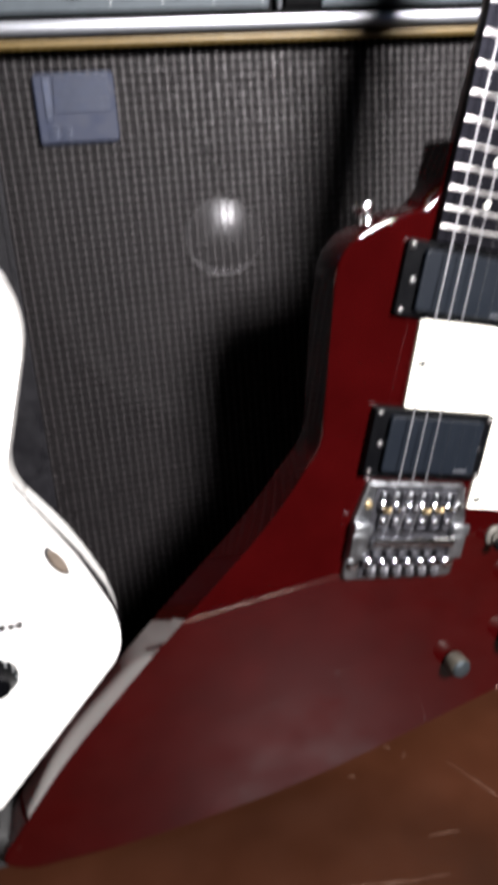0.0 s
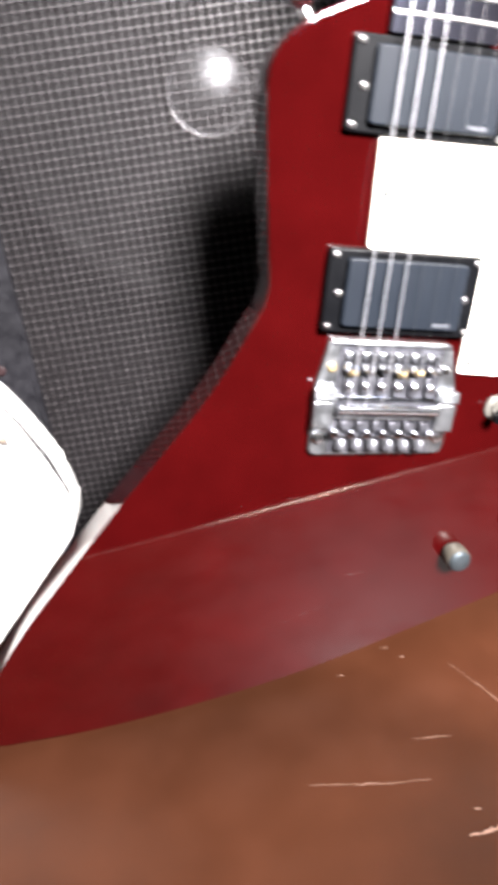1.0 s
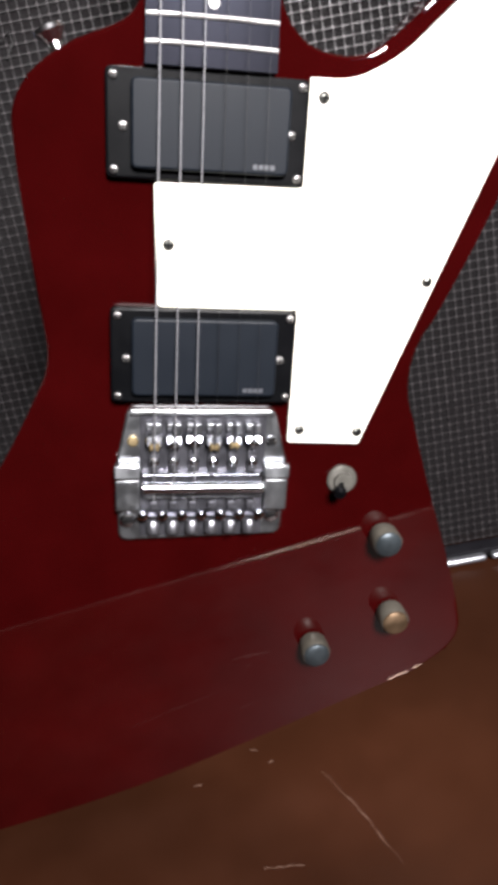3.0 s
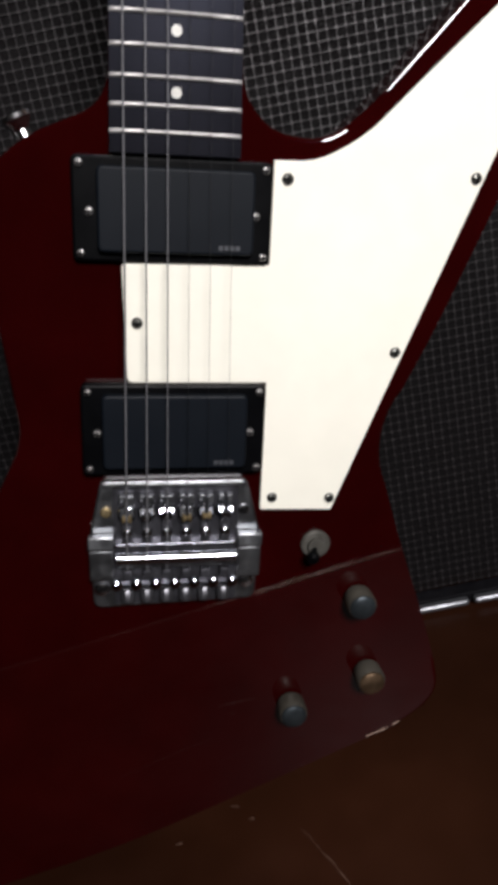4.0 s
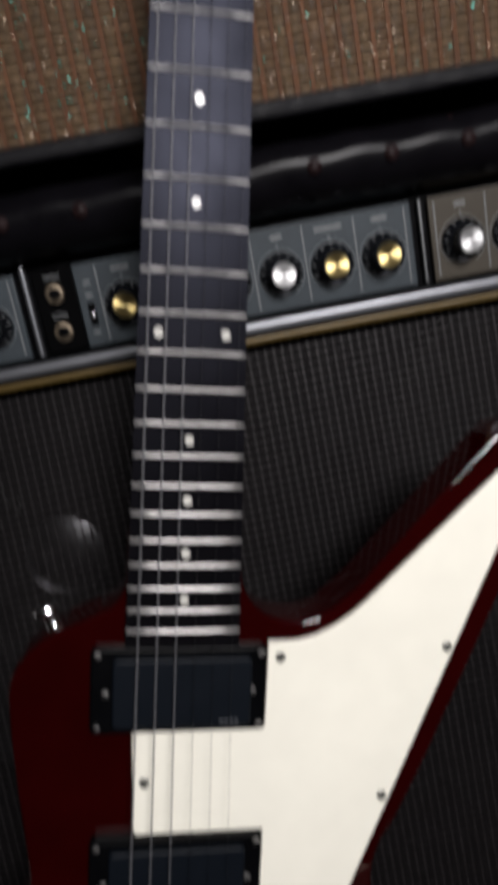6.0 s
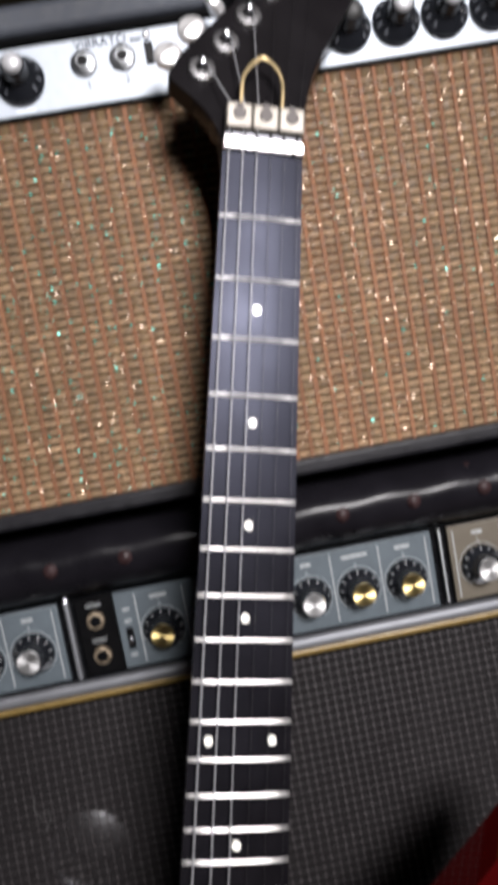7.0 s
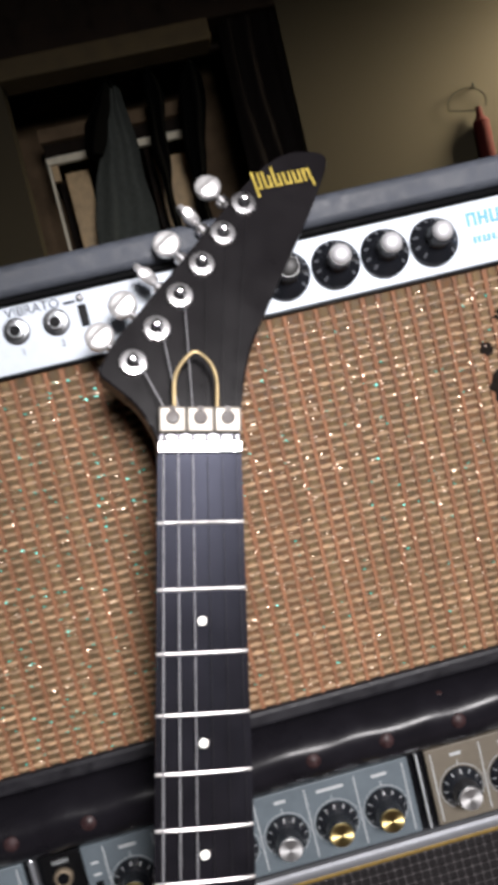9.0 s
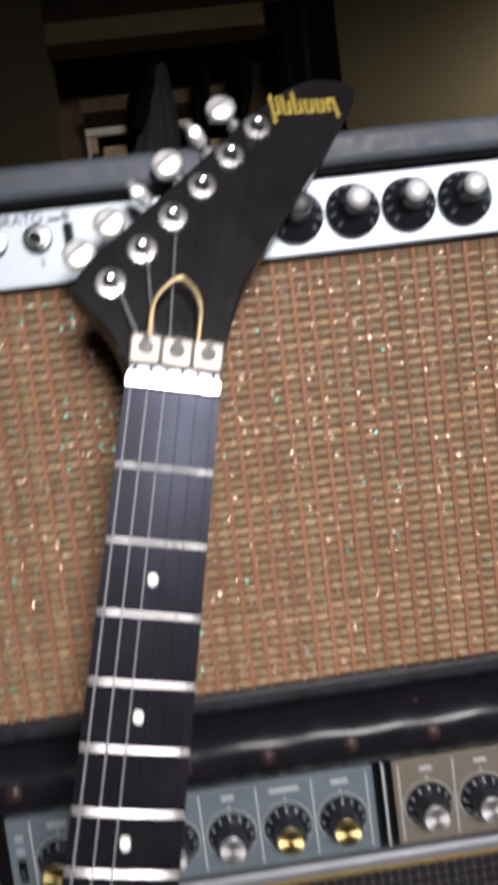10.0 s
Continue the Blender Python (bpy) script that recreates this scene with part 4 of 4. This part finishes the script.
# padded roll above the panel
bm = bmesh.new()
prof = [(0.122, 0.581), (0.104, 0.582), (0.092, 0.587), (0.0850, 0.594), (0.0815, 0.601), (0.0806, 0.608), (0.0810, 0.6120), (0.0824, 0.6150), (0.0866, 0.6195), (0.096, 0.6248), (0.112, 0.627), (0.13, 0.627)]
xs = [GX0 - 0.03 + k * (GX1 - GX0 + 0.06) / 260 for k in range(261)]
rows = []
for x in xs:
    wob = 0.0008 * math.sin(x * 2 * math.pi / 0.0495 + 0.9) + 0.0010 * noise.noise(Vector((x * 14, 0, 0)))
    row = []
    for k, (y, z) in enumerate(prof):
        bulge = math.sin(math.pi * k / (len(prof) - 1))
        row.append(bm.verts.new((x, y - bulge * wob * 0.12, z + 0.0015 + bulge * wob * 1.15 + 0.0006 * noise.noise(Vector((x * 40, z * 60, 3))))))
    rows.append(row)
for a, b in zip(rows, rows[1:]):
    for k in range(len(prof) - 1):
        bm.faces.new((a[k], a[k + 1], b[k + 1], b[k]))
roll = part("padded_edge", bm, PADDED, low, "puckered black vinyl roll with rivets", m=LOW, smooth=60)
for k in range(-7, 8):
    x = 0.0233 + 0.0495 * k
    if not GX0 < x < GX1:
        continue
    part("rivet", turned([(0.0050, -0.001), (0.0048, 0.0006), (0.0031, 0.0020), (0.0009, 0.0025)], (x, 0.0805, 0.6085), (0, -1, 0.1), 14), RIVET, roll, m=LOW)
    part("rivet", turned([(0.0030, -0.001), (0.0028, 0.0004), (0.0016, 0.0012)], (x - 0.006, 0.0935, 0.6232), (0, -0.5, 1), 12), RIVET, roll, m=LOW)

# ---- upper amplifier ----
top = thing("guitar_amplifier", (0, 0.22, 0.632), "silver-panel combo amplifier with orange sparkle grille, on the other amplifier", "amplifier")
TOPM = Matrix.Translation((0, -0.22, -0.632))
UX0, UX1 = -0.40, 0.40
UY = 0.082
for x0, x1 in ((UX0 - 0.02, UX0), (UX1, UX1 + 0.02)):
    part("side_panel", boxed(x0, x1, 0.070, 0.31, 0.640, 0.955, 0.005), TOLEX, top, "black vinyl side", m=TOPM)
part("base_panel", boxed(UX0, UX1, 0.078, 0.31, 0.640, 0.651, 0.003), TOLEX, top, "black vinyl lower edge", m=TOPM)
part("front_lip", boxed(UX0, UX1, 0.0745, 0.09, 0.9340, 0.9372, 0.001), MATTE, top, "black lip under the top", m=TOPM)
part("top_panel", boxed(UX0, UX1, 0.072, 0.31, 0.9376, 0.9565, 0.005, 3), GREYVINYL, top, "dusty grey-black vinyl top", m=TOPM)
part("back_panel", boxed(UX0, UX1, 0.295, 0.31, 0.651, 0.9365), TOLEX, top, m=TOPM)
part("baffle", boxed(UX0, UX1, UY + 0.004, UY + 0.016, 0.651, 0.893), BLACK, top, m=TOPM)
for x in (-0.36, 0.36):
    for y in (0.13, 0.28):
        part("foot", turned([(0.014, 0), (0.012, 0.0085)], (x, y, 0.632), (0, 0, 1), 16), RUBBER, top, m=TOPM)
panel = part("control_panel", boxed(UX0, UX1, 0.0785, 0.084, 0.8935, 0.9330, 0.0008), SILVERPANEL, top, "bright silver control panel", m=TOPM)
part("panel_gap", boxed(UX0, UX1, 0.0845, 0.10, 0.8905, 0.9365), BLACK, top, m=TOPM)
UPY = 0.0785


def skirt_knob(x, z, tip):
    k = part("control_knob", turned([(0.0152, 0.0006), (0.0152, 0.0018), (0.0128, 0.0042), (0.0094, 0.0070), (0.0078, 0.0085), (0.0072, 0.0185), (0.0066, 0.0192)], (x, UPY, z), (0, -1, 0.16), 36), GLOSSBLACK, panel, "black skirted knob", m=TOPM)
    part("knob_cap", turned([(0.0062, 0.0186), (0.0061, 0.0196), (0.0055, 0.0210), (0.0040, 0.0221), (0.0020, 0.0227), (0.0003, 0.0229)], (x, UPY, z), (0, -1, 0.16), 26), tip, k, m=TOPM)
    q = Vector((0, 0, 1)).rotation_difference(Vector((0, -1, 0.16)).normalized())
    bm = bmesh.new()
    for j in range(10):
        a = radians(-135 + 30 * j)
        corners = []
        for rr, da in ((0.0112, -0.07), (0.0112, 0.07), (0.0136, 0.06), (0.0136, -0.06)):
            hh = 0.0066 - (rr - 0.0108) * 1.05
            corners.append(bm.verts.new(Vector((x, UPY, z)) + q @ Vector((rr * math.sin(a + da), rr * math.cos(a + da), hh))))
        bm.faces.new(corners)
    part("scale_print", bm, FIGURE, k, m=TOPM, smooth=0)


for x in (0.0763, 0.1080, 0.1395, 0.1712, -0.1290, -0.1605, -0.1920, -0.2235):
    skirt_knob(x, 0.9140, PEARLCAP if x != 0.0763 else RUBBER)
    part("caption_bar", boxed(x - 0.006, x + 0.006, UPY - 0.0004, UPY + 0.0002, 0.8955, 0.8967), PALEINK, panel, m=TOPM, smooth=0)
for x, word in ((-0.0890, "1"), (-0.0650, "2")):
    j = part("input_jack", turned([(0.0080, 0), (0.0080, 0.0012), (0.0066, 0.0022), (0.0056, 0.0024), (0.0050, 0.0014)], (x, UPY, 0.9180), seg=28), PLATE, panel, "chrome input jack", m=TOPM)
    part("collar", turned([(0.0054, 0.0014), (0.0054, 0.0046), (0.0042, 0.0050)], (x, UPY, 0.9180), seg=6), PLATE, j, m=TOPM)
    part("hole", turned([(0.0034, 0.003), (0.0034, 0.0055)], (x, UPY, 0.9180), seg=18), BLACK, j, m=TOPM)
    printed(word, 0.0055, (x + 0.001, UPY - 0.0002, 0.9050), DARKINK, panel, m=TOPM)
printed("VIBRATO", 0.0080, (-0.0770, UPY - 0.0002, 0.9288), DARKINK, panel, m=TOPM)
part("slide_switch", boxed(-0.0505, -0.0455, UPY - 0.002, UPY + 0.0005, 0.9120, 0.9250, 0.0006), BLACK, panel, "black switch", m=TOPM)
part("caption_bar", boxed(-0.0585, -0.0515, UPY - 0.0004, UPY + 0.0002, 0.9268, 0.9284), DARKINK, panel, m=TOPM, smooth=0)
part("panel_screw", turned([(0.0026, 0), (0.0024, 0.0012), (0.0010, 0.0018)], (-0.0480, UPY, 0.9290), seg=14), CHROME, panel, m=TOPM)
bm = bmesh.new()
rng = random.Random(21)
for x, z0, z1, n in ((0.1945, 0.9178, 0.9262, 7), (0.1965, 0.9072, 0.9112, 8)):
    for k in range(n):
        w = 0.0062 if n == 7 else 0.0048
        xa = x + k * (w + 0.0014)
        box(bm, xa, xa + 0.0018, UPY - 0.0004, UPY + 0.0002, z0, z1)
        if rng.random() < 0.7:
            box(bm, xa + w - 0.0018, xa + w, UPY - 0.0004, UPY + 0.0002, z0, z1)
        h = rng.choice((0.0, 0.4, 0.8)) * (z1 - z0)
        box(bm, xa + 0.0014, xa + w - 0.0014, UPY - 0.0004, UPY + 0.0002, z0 + h, z0 + h + 0.2 * (z1 - z0))
part("blue_marking", bm, BLUEINK, panel, "light blue print", m=TOPM, smooth=0)
part("panel_lip", boxed(UX0, UX1, 0.0780, 0.0815, 0.8917, 0.8932, 0.0004), BLACK, top, m=TOPM)
# woven sparkle cloth
weave = part("grille", boxed(UX0, UX1, UY, UY + 0.004, 0.651, 0.8916), TANCLOTH, top, "orange and tan woven sparkle grille cloth", m=TOPM, smooth=0)
rng = random.Random(4)
VX, VZ = 0.0100, 0.0056
bm, bg = bmesh.new(), bmesh.new()
columns = int((UX1 - UX0) / VX)
for k in range(1, columns):
    x = UX0 + k * VX
    w = rng.uniform(0.0010, 0.0014)
    box(bm, x - w, x + w, UY - 0.0013, UY - 0.0001, 0.651, 0.8905)
    if rng.random() < 0.8:
        box(bg, x + VX / 2 - 0.0022, x + VX / 2 + 0.0022, UY - 0.0004, UY + 0.0001, 0.651, 0.8905)
tagged(part("orange_warp", bm, ORANGETHREAD, weave, smooth=0, m=TOPM), kind="stuff")
tagged(part("green_warp", bg, GREENTHREAD, weave, smooth=0, m=TOPM), kind="stuff")
bm = bmesh.new()
for j in range(int(0.2365 / VZ)):
    z = 0.6535 + j * VZ
    prev = None
    for i in range(4 * columns + 1):
        x = UX0 + i * VX / 4
        step = i % 4
        over = -0.0013 if step else -0.0004
        zz = z + rng.uniform(-0.00025, 0.00025)
        h = (0.0007, 0.0014, 0.0018, 0.0014)[step] * rng.uniform(0.85, 1.1)
        row = [bm.verts.new((x, UY + 0.0002, zz - h)), bm.verts.new((x, UY + over, zz - h * 0.5)), bm.verts.new((x, UY + over, zz + h * 0.5)), bm.verts.new((x, UY + 0.0002, zz + h))]
        if prev:
            for q in range(3):
                bm.faces.new((prev[q], prev[q + 1], row[q + 1], row[q]))
        prev = row
tagged(part("tan_weft", bm, TANTHREAD, weave, smooth=60, m=TOPM), kind="stuff")
bm, bt = bmesh.new(), bmesh.new()
for k in range(4600):
    x, z = rng.uniform(UX0, UX1), 0.6535 + VZ * (rng.randrange(42) + rng.choice((0.0, 0.5))) + rng.uniform(-0.0006, 0.0006)
    s = rng.uniform(0.00020, 0.00052)
    q = Euler((rng.uniform(-0.35, 0.35), rng.uniform(-0.4, 0.4), rng.uniform(-0.3, 0.3))).to_matrix()
    c = Vector((x, UY - 0.0021, z))
    teal = k % 12 == 0 or (x < 0 and k % 4 == 1)
    target = bt if teal else bm
    s *= 1.6 if teal else 1
    target.faces.new([target.verts.new(c + q @ Vector(p)) for p in ((-s, 0, -s * 0.6), (s, 0, -s * 0.6), (s, 0, s * 0.6), (-s, 0, s * 0.6))])
tagged(part("sparkle_fleck", bm, GLINT, weave, smooth=0, m=TOPM), kind="stuff")
tagged(part("teal_fleck", bt, TEAL, weave, smooth=0, m=TOPM), kind="stuff")

# dark ragged patches on the cloth
def ragged(cx, cz, rx, rz, seed):
    r = random.Random(seed)
    ring = [(cx + rx * (0.75 + 0.4 * r.random()) * math.cos(2 * math.pi * k / 22), cz + rz * (0.75 + 0.4 * r.random()) * math.sin(2 * math.pi * k / 22)) for k in range(22)]
    return slab(ring, UY - 0.0019, UY - 0.0003, 0.0)


for cx, cz, rx, rz, seed in ((0.215, 0.860, 0.015, 0.0065, 1), (0.1915, 0.8415, 0.0042, 0.0045, 2), (0.207, 0.816, 0.018, 0.014, 3)):
    part("dark_patch", ragged(cx, cz, rx, rz, seed), PATCH, weave, "dark ragged patch", smooth=0, m=TOPM)

# ---- white guitar ----
white = thing("electric_guitar", (0, 0, 0), "white electric guitar body leaning beside the red one", "guitar",
              m=Matrix.Translation((-0.4535, -0.125, 0.0)) @ Matrix.Rotation(-radians(12), 4, "X"))
wl = rounded([(-0.10, 0.47, 0.02), (0.02, 0.45, 0.03), (0.062, 0.412, 0.02), (0.0805, 0.368, 0.03), (0.062, 0.305, 0.03), (0.0525, 0.272, 0.02), (0.088, 0.217, 0.02), (0.108, 0.172, 0.02), (0.108, 0.144, 0.012), (0.012, 0.041, 0.006), (-0.16, 0.036, 0.03), (-0.26, 0.14, 0.05), (-0.24, 0.36, 0.05)])
part("body", slab(wl, 0.0, 0.042, 0.005, 3), WHITELAC, white, "white lacquered body")
kn = part("control_knob", turned([(0.0125, 0), (0.0125, 0.0015), (0.0095, 0.005), (0.0085, 0.014), (0.0078, 0.0145)], (0.0285, 0, 0.145), seg=28, knurl=0.04), BLACK, white, "black numbered knob")
bm = bmesh.new()
for k in range(11):
    a = radians(-150 + 30 * k)
    c = Vector((0.0285 + 0.0112 * math.sin(a), -0.0036, 0.145 + 0.0112 * math.cos(a)))
    box(bm, c.x - 0.0007, c.x + 0.0007, c.y - 0.0006, c.y + 0.0006, c.z - 0.0009, c.z + 0.0009)
part("figures", bm, INK, kn, smooth=0)
wing = part("button_switch", turned([(0.003, 0), (0.003, 0.001), (0.002, 0.002)], (0.0415, 0, 0.179), seg=14), CHROME, white, "small chrome switch with two tips")
for d in (-0.0052, 0.0052):
    part("switch_tip", turned([(0.0012, 0), (0.0028, 0.002), (0.0030, 0.004), (0.0018, 0.0055)], (0.0415 + d, 0, 0.179 + abs(d) * 0.3), seg=14), OLDCHROME, wing)
JACK = Matrix.Translation((0.0760, 0.0004, 0.2185)) @ Matrix.Rotation(-0.5, 4, "Y") @ Matrix.Rotation(0.35, 4, "Z") @ Matrix.Diagonal((0.75, 1, 1.9, 1))
socket = part("jack_socket", turned([(0.0064, -0.002), (0.0064, 0.0008), (0.0056, 0.0012)], (0, 0, 0), (0, -1, 0), 24), RUBBER, white, "dark oval jack socket", m=JACK)
part("socket_plate", turned([(0.0050, 0.0010), (0.0050, 0.0016), (0.0042, 0.0020)], (0, 0, 0), (0, -1, 0), 24), SOCKET, socket, "dull tan plate", m=JACK)
# thin dark line that follows the outline and tapers at both ends
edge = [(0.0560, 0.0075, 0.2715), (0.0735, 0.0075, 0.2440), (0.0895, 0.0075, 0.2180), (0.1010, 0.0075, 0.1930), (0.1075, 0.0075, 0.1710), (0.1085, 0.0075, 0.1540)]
part("dark_edge_line", tube(edge, [0.0004, 0.0006, 0.0010, 0.0018, 0.0018, 0.0006], 10), HEADBLACK, white, "tapering dark line along the side")
stand = thing("guitar_stand", (-0.50, -0.11, 0.0), "low black rubber-covered guitar stand under the white guitar", "stand")
part("foot_bar", boxed(-0.12, 0.062, -0.02, 0.045, 0.0, 0.016, 0.005), RUBBER, stand)
part("cushion", boxed(-0.02, 0.064, -0.022, 0.035, 0.0165, 0.036, 0.006), RUBBER, stand)



# ---- back of the room ----
tagged(part("wall_north_east", boxed(0.60, 2.2, BACK, BACK + 0.1, GROUND, 2.3), WALL), "shaded plain olive wall", "wall", kind="structure")
tagged(part("wall_north_west", boxed(-2.2, -0.36, BACK, BACK + 0.1, GROUND, 2.3), WALL), "shaded plain olive wall", "wall", kind="structure")
# this wall takes the dark wood colour instead of paint, to stand for shade
tagged(part("wall_north_above", boxed(-0.36, 0.60, BACK, BACK + 0.1, 2.052, 2.3), DARKWOOD_SHADE), "wall over the closet opening, shade put in by dark colour", "wall", kind="structure")
tagged(part("trim", boxed(-0.36, 0.36, BACK - 0.02, BACK + 0.1, 1.98, 2.05, 0.006), LINTEL), "brown wooden lintel over the closet", "lintel", kind="structure")
tagged(part("wall_closet_back", boxed(-0.9, 1.0, 3.1, 3.15, GROUND, 2.3), CLOSET), "shaded brown closet back wall", "wall", kind="structure")
tagged(part("wall_closet_west", boxed(-0.9, -0.85, BACK + 0.1, 3.1, GROUND, 2.3), DARKWOOD_SHADE), "dark closet side wall", "wall", kind="structure")
tagged(part("wall_closet_east", boxed(0.95, 1.0, BACK + 0.1, 3.1, GROUND, 2.3), DARKWOOD_SHADE), "dark closet side wall", "wall", kind="structure")


def hanging(rows, y, thick, folds, seed):
    """A soft garment: rows of (height, one edge, other edge), wider in depth towards the middle, with folds."""
    bm = bmesh.new()
    r = random.Random(seed)
    ph = [r.uniform(0, 6.28) for _ in range(4)]
    grid = []
    n, cols = 26, 28
    hs = [rows[0][0] + (rows[-1][0] - rows[0][0]) * k / n for k in range(n + 1)]
    for h in hs:
        for a, b in zip(rows, rows[1:]):
            if a[0] >= h >= b[0] - 1e-9:
                t = (a[0] - h) / (a[0] - b[0])
                x0, x1 = a[1] + (b[1] - a[1]) * t, a[2] + (b[2] - a[2]) * t
                break
        x0 += 0.004 * math.sin(h * 31 + ph[0])
        x1 += 0.004 * math.sin(h * 27 + ph[1])
        ring = []
        for k in range(2 * cols):
            u = math.cos(math.pi * k / cols)
            s = math.sin(math.pi * k / cols)
            f = 0.35 * math.sin(folds * u * 2.2 + ph[2] + 1.5 * math.sin(h * 7 + ph[3]))
            ring.append(bm.verts.new(((x0 + x1) / 2 + u * (x1 - x0) / 2, y - thick * s * (1 + f), h)))
        grid.append(ring)
    for a, b in zip(grid, grid[1:]):
        for k in range(2 * cols):
            j = (k + 1) % (2 * cols)
            bm.faces.new((a[k], a[j], b[j], b[k]))
    bm.faces.new(grid[0][::-1])
    bm.faces.new(grid[-1])
    return bm


def coat(name, rows, y, material, label, category, folds, seed, thick=0.03):
    x, z = (rows[0][1] + rows[0][2]) / 2, rows[0][0]
    ob = thing(name, (x, y, z), label, category, group="clothes in the closet")
    m = Matrix.Translation((-x, -y, -z))
    part("cloth", hanging(rows, y, thick, folds, seed), material, ob, m=m)
    hook = [(x, y, z - 0.03)] + [(x, y + 0.0, z + 0.01 * k) for k in range(int((RAIL - z) * 100))]
    hook += [(x, 2.345 + 0.014 * math.cos(a), RAIL + 0.002 + 0.014 * math.sin(a)) for a in [math.pi * (1 - k / 6) for k in range(7)]]
    part("hanger_hook", tube(hook, 0.0015, 6), OLDCHROME, ob, "wire hanger hook", m=m)


RAIL = 2.02
rail = thing("clothes_rail", (0.05, 2.345, RAIL), "dark round rail with clothes hanging from it", "clothes rail")
part("pole", tube([(-0.85 - 0.05, 0, 0), (0.90, 0, 0)], 0.012, 12), DARKWOOD_SHADE, rail)
for x in (-0.89, 0.89):
    part("end_cup", turned([(0.02, -0.008), (0.02, 0.008)], (x, 0, 0), (1, 0, 0), 16), OLDCHROME, rail)
coat("black_jacket", [(1.945, -0.036, -0.006), (1.88, -0.088, -0.020), (1.83, -0.133, -0.045), (1.76, -0.143, -0.068), (1.722, -0.138, -0.088)], 2.30, BLACKCLOTH, "short black garment on a wire hanger", "jacket", 2, 3)
coat("grey_green_coat", [(1.95, -0.025, 0.020), (1.85, -0.064, 0.037), (1.70, -0.120, 0.037), (1.53, -0.176, 0.044), (1.2, -0.190, 0.050), (0.75, -0.200, 0.055)], 2.36, OLIVECLOTH, "grey-green coat hanging in the dark closet", "coat", 3, 5, 0.035)
coat("black_garment", [(1.965, 0.120, 0.142), (1.90, 0.106, 0.168), (1.83, 0.100, 0.160), (1.67, 0.083, 0.137), (1.55, 0.096, 0.122), (1.2, 0.086, 0.122), (0.8, 0.080, 0.125)], 2.30, BLACKCLOTH, "narrow black garment hanging in the closet", "garment", 2, 7)
coat("black_garment", [(1.96, 0.262, 0.298), (1.91, 0.233, 0.318), (1.745, 0.197, 0.290), (1.54, 0.198, 0.236), (1.2, 0.180, 0.240), (0.8, 0.170, 0.250)], 2.30, BLACKCLOTH, "wider black garment hanging in the closet", "garment", 2, 9)

curtain = thing("dark_curtain", (0.5, 2.24, GROUND), "dark brown curtain drawn to the side of the closet", "curtain")
part("cloth", hanging([(2.064, 0.40, 0.625), (1.2, 0.39, 0.63), (GROUND + 0.01, 0.38, 0.635)], 2.26, 0.03, 5, 4), mat("dark_curtain_cloth", (0.006, 0.0045, 0.004), 0.9, spec=0.05, vary=0.2, scale=60, bump=0.3), curtain, m=Matrix.Translation((-0.5, -2.24, -GROUND)))

shelf = thing("wooden_shelf", (0, 2.7, GROUND), "tan wooden shelf unit with pale moulding inside the closet", "shelf")
SM = Matrix.Translation((0.0, -2.7, -GROUND))
PALE = mat("pale_edge", (0.75, 0.69, 0.54), 0.5, vary=0.1)
part("post", boxed(-0.317, -0.305, 2.585, 2.60, GROUND, 1.815, 0.002), PALE, shelf, "thin pale post", m=SM)
part("corner_block", boxed(-0.304, -0.278, 2.59, 2.62, 1.755, 1.815, 0.002), TANWOOD, shelf, m=SM)
part("side_panel", boxed(-0.262, -0.170, 2.62, 2.64, GROUND, 1.785, 0.003), TANWOOD, shelf, m=SM)
part("side_panel", boxed(0.088, 0.245, 2.62, 2.64, GROUND, 1.770, 0.003), TANWOOD, shelf, m=SM)
part("mullion", boxed(0.058, 0.080, 2.605, 2.63, GROUND, 1.810, 0.002), DARKWOOD_SHADE, shelf, "dark upright", m=SM)
part("cornice", boxed(-0.325, 0.270, 2.585, 2.90, 1.905, 1.957, 0.004), CLOSET, shelf, "brown top board", m=SM)
part("frieze", boxed(-0.318, 0.262, 2.612, 2.90, 1.848, 1.903, 0.002), DARKWOOD_SHADE, shelf, "dark band under the top", m=SM)
part("top_moulding", boxed(-0.318, 0.262, 2.585, 2.612, 1.818, 1.846, 0.003), PALE, shelf, "pale moulding", m=SM)
part("shelf_board", boxed(-0.300, 0.250, 2.642, 2.90, 1.435, 1.449, 0.002), PALE, shelf, "pale-edged shelf board", m=SM)
part("back_panel", boxed(-0.318, 0.262, 2.90, 2.91, GROUND, 1.846), DARKWOOD_SHADE, shelf, m=SM)

hung = thing("red_canister", (1.21, BACK - 0.03, 1.46), "small red canister hung on the wall by a wire loop", "canister")
part("body", turned([(0.022, -0.11), (0.028, -0.10), (0.028, 0.06), (0.012, 0.08), (0.010, 0.11)], (0, 0, 0), (0, 0, 1), 20), REDPLASTIC, hung)
part("wire_loop", tube([(-0.010, 0, 0.10)] + [(-0.03 + 0.07 * math.cos(a), 0.012, 0.135 + 0.05 * math.sin(a)) for a in [math.pi * (1.1 - 1.25 * k / 10) for k in range(11)]], 0.0018, 6), BLACK, hung, "thin dark wire")
part("wall_hook", tube([(0.0, 0.03, 0.185), (0.0, 0.006, 0.183), (0.0, 0.004, 0.196)], 0.003, 6), BLACK, hung)
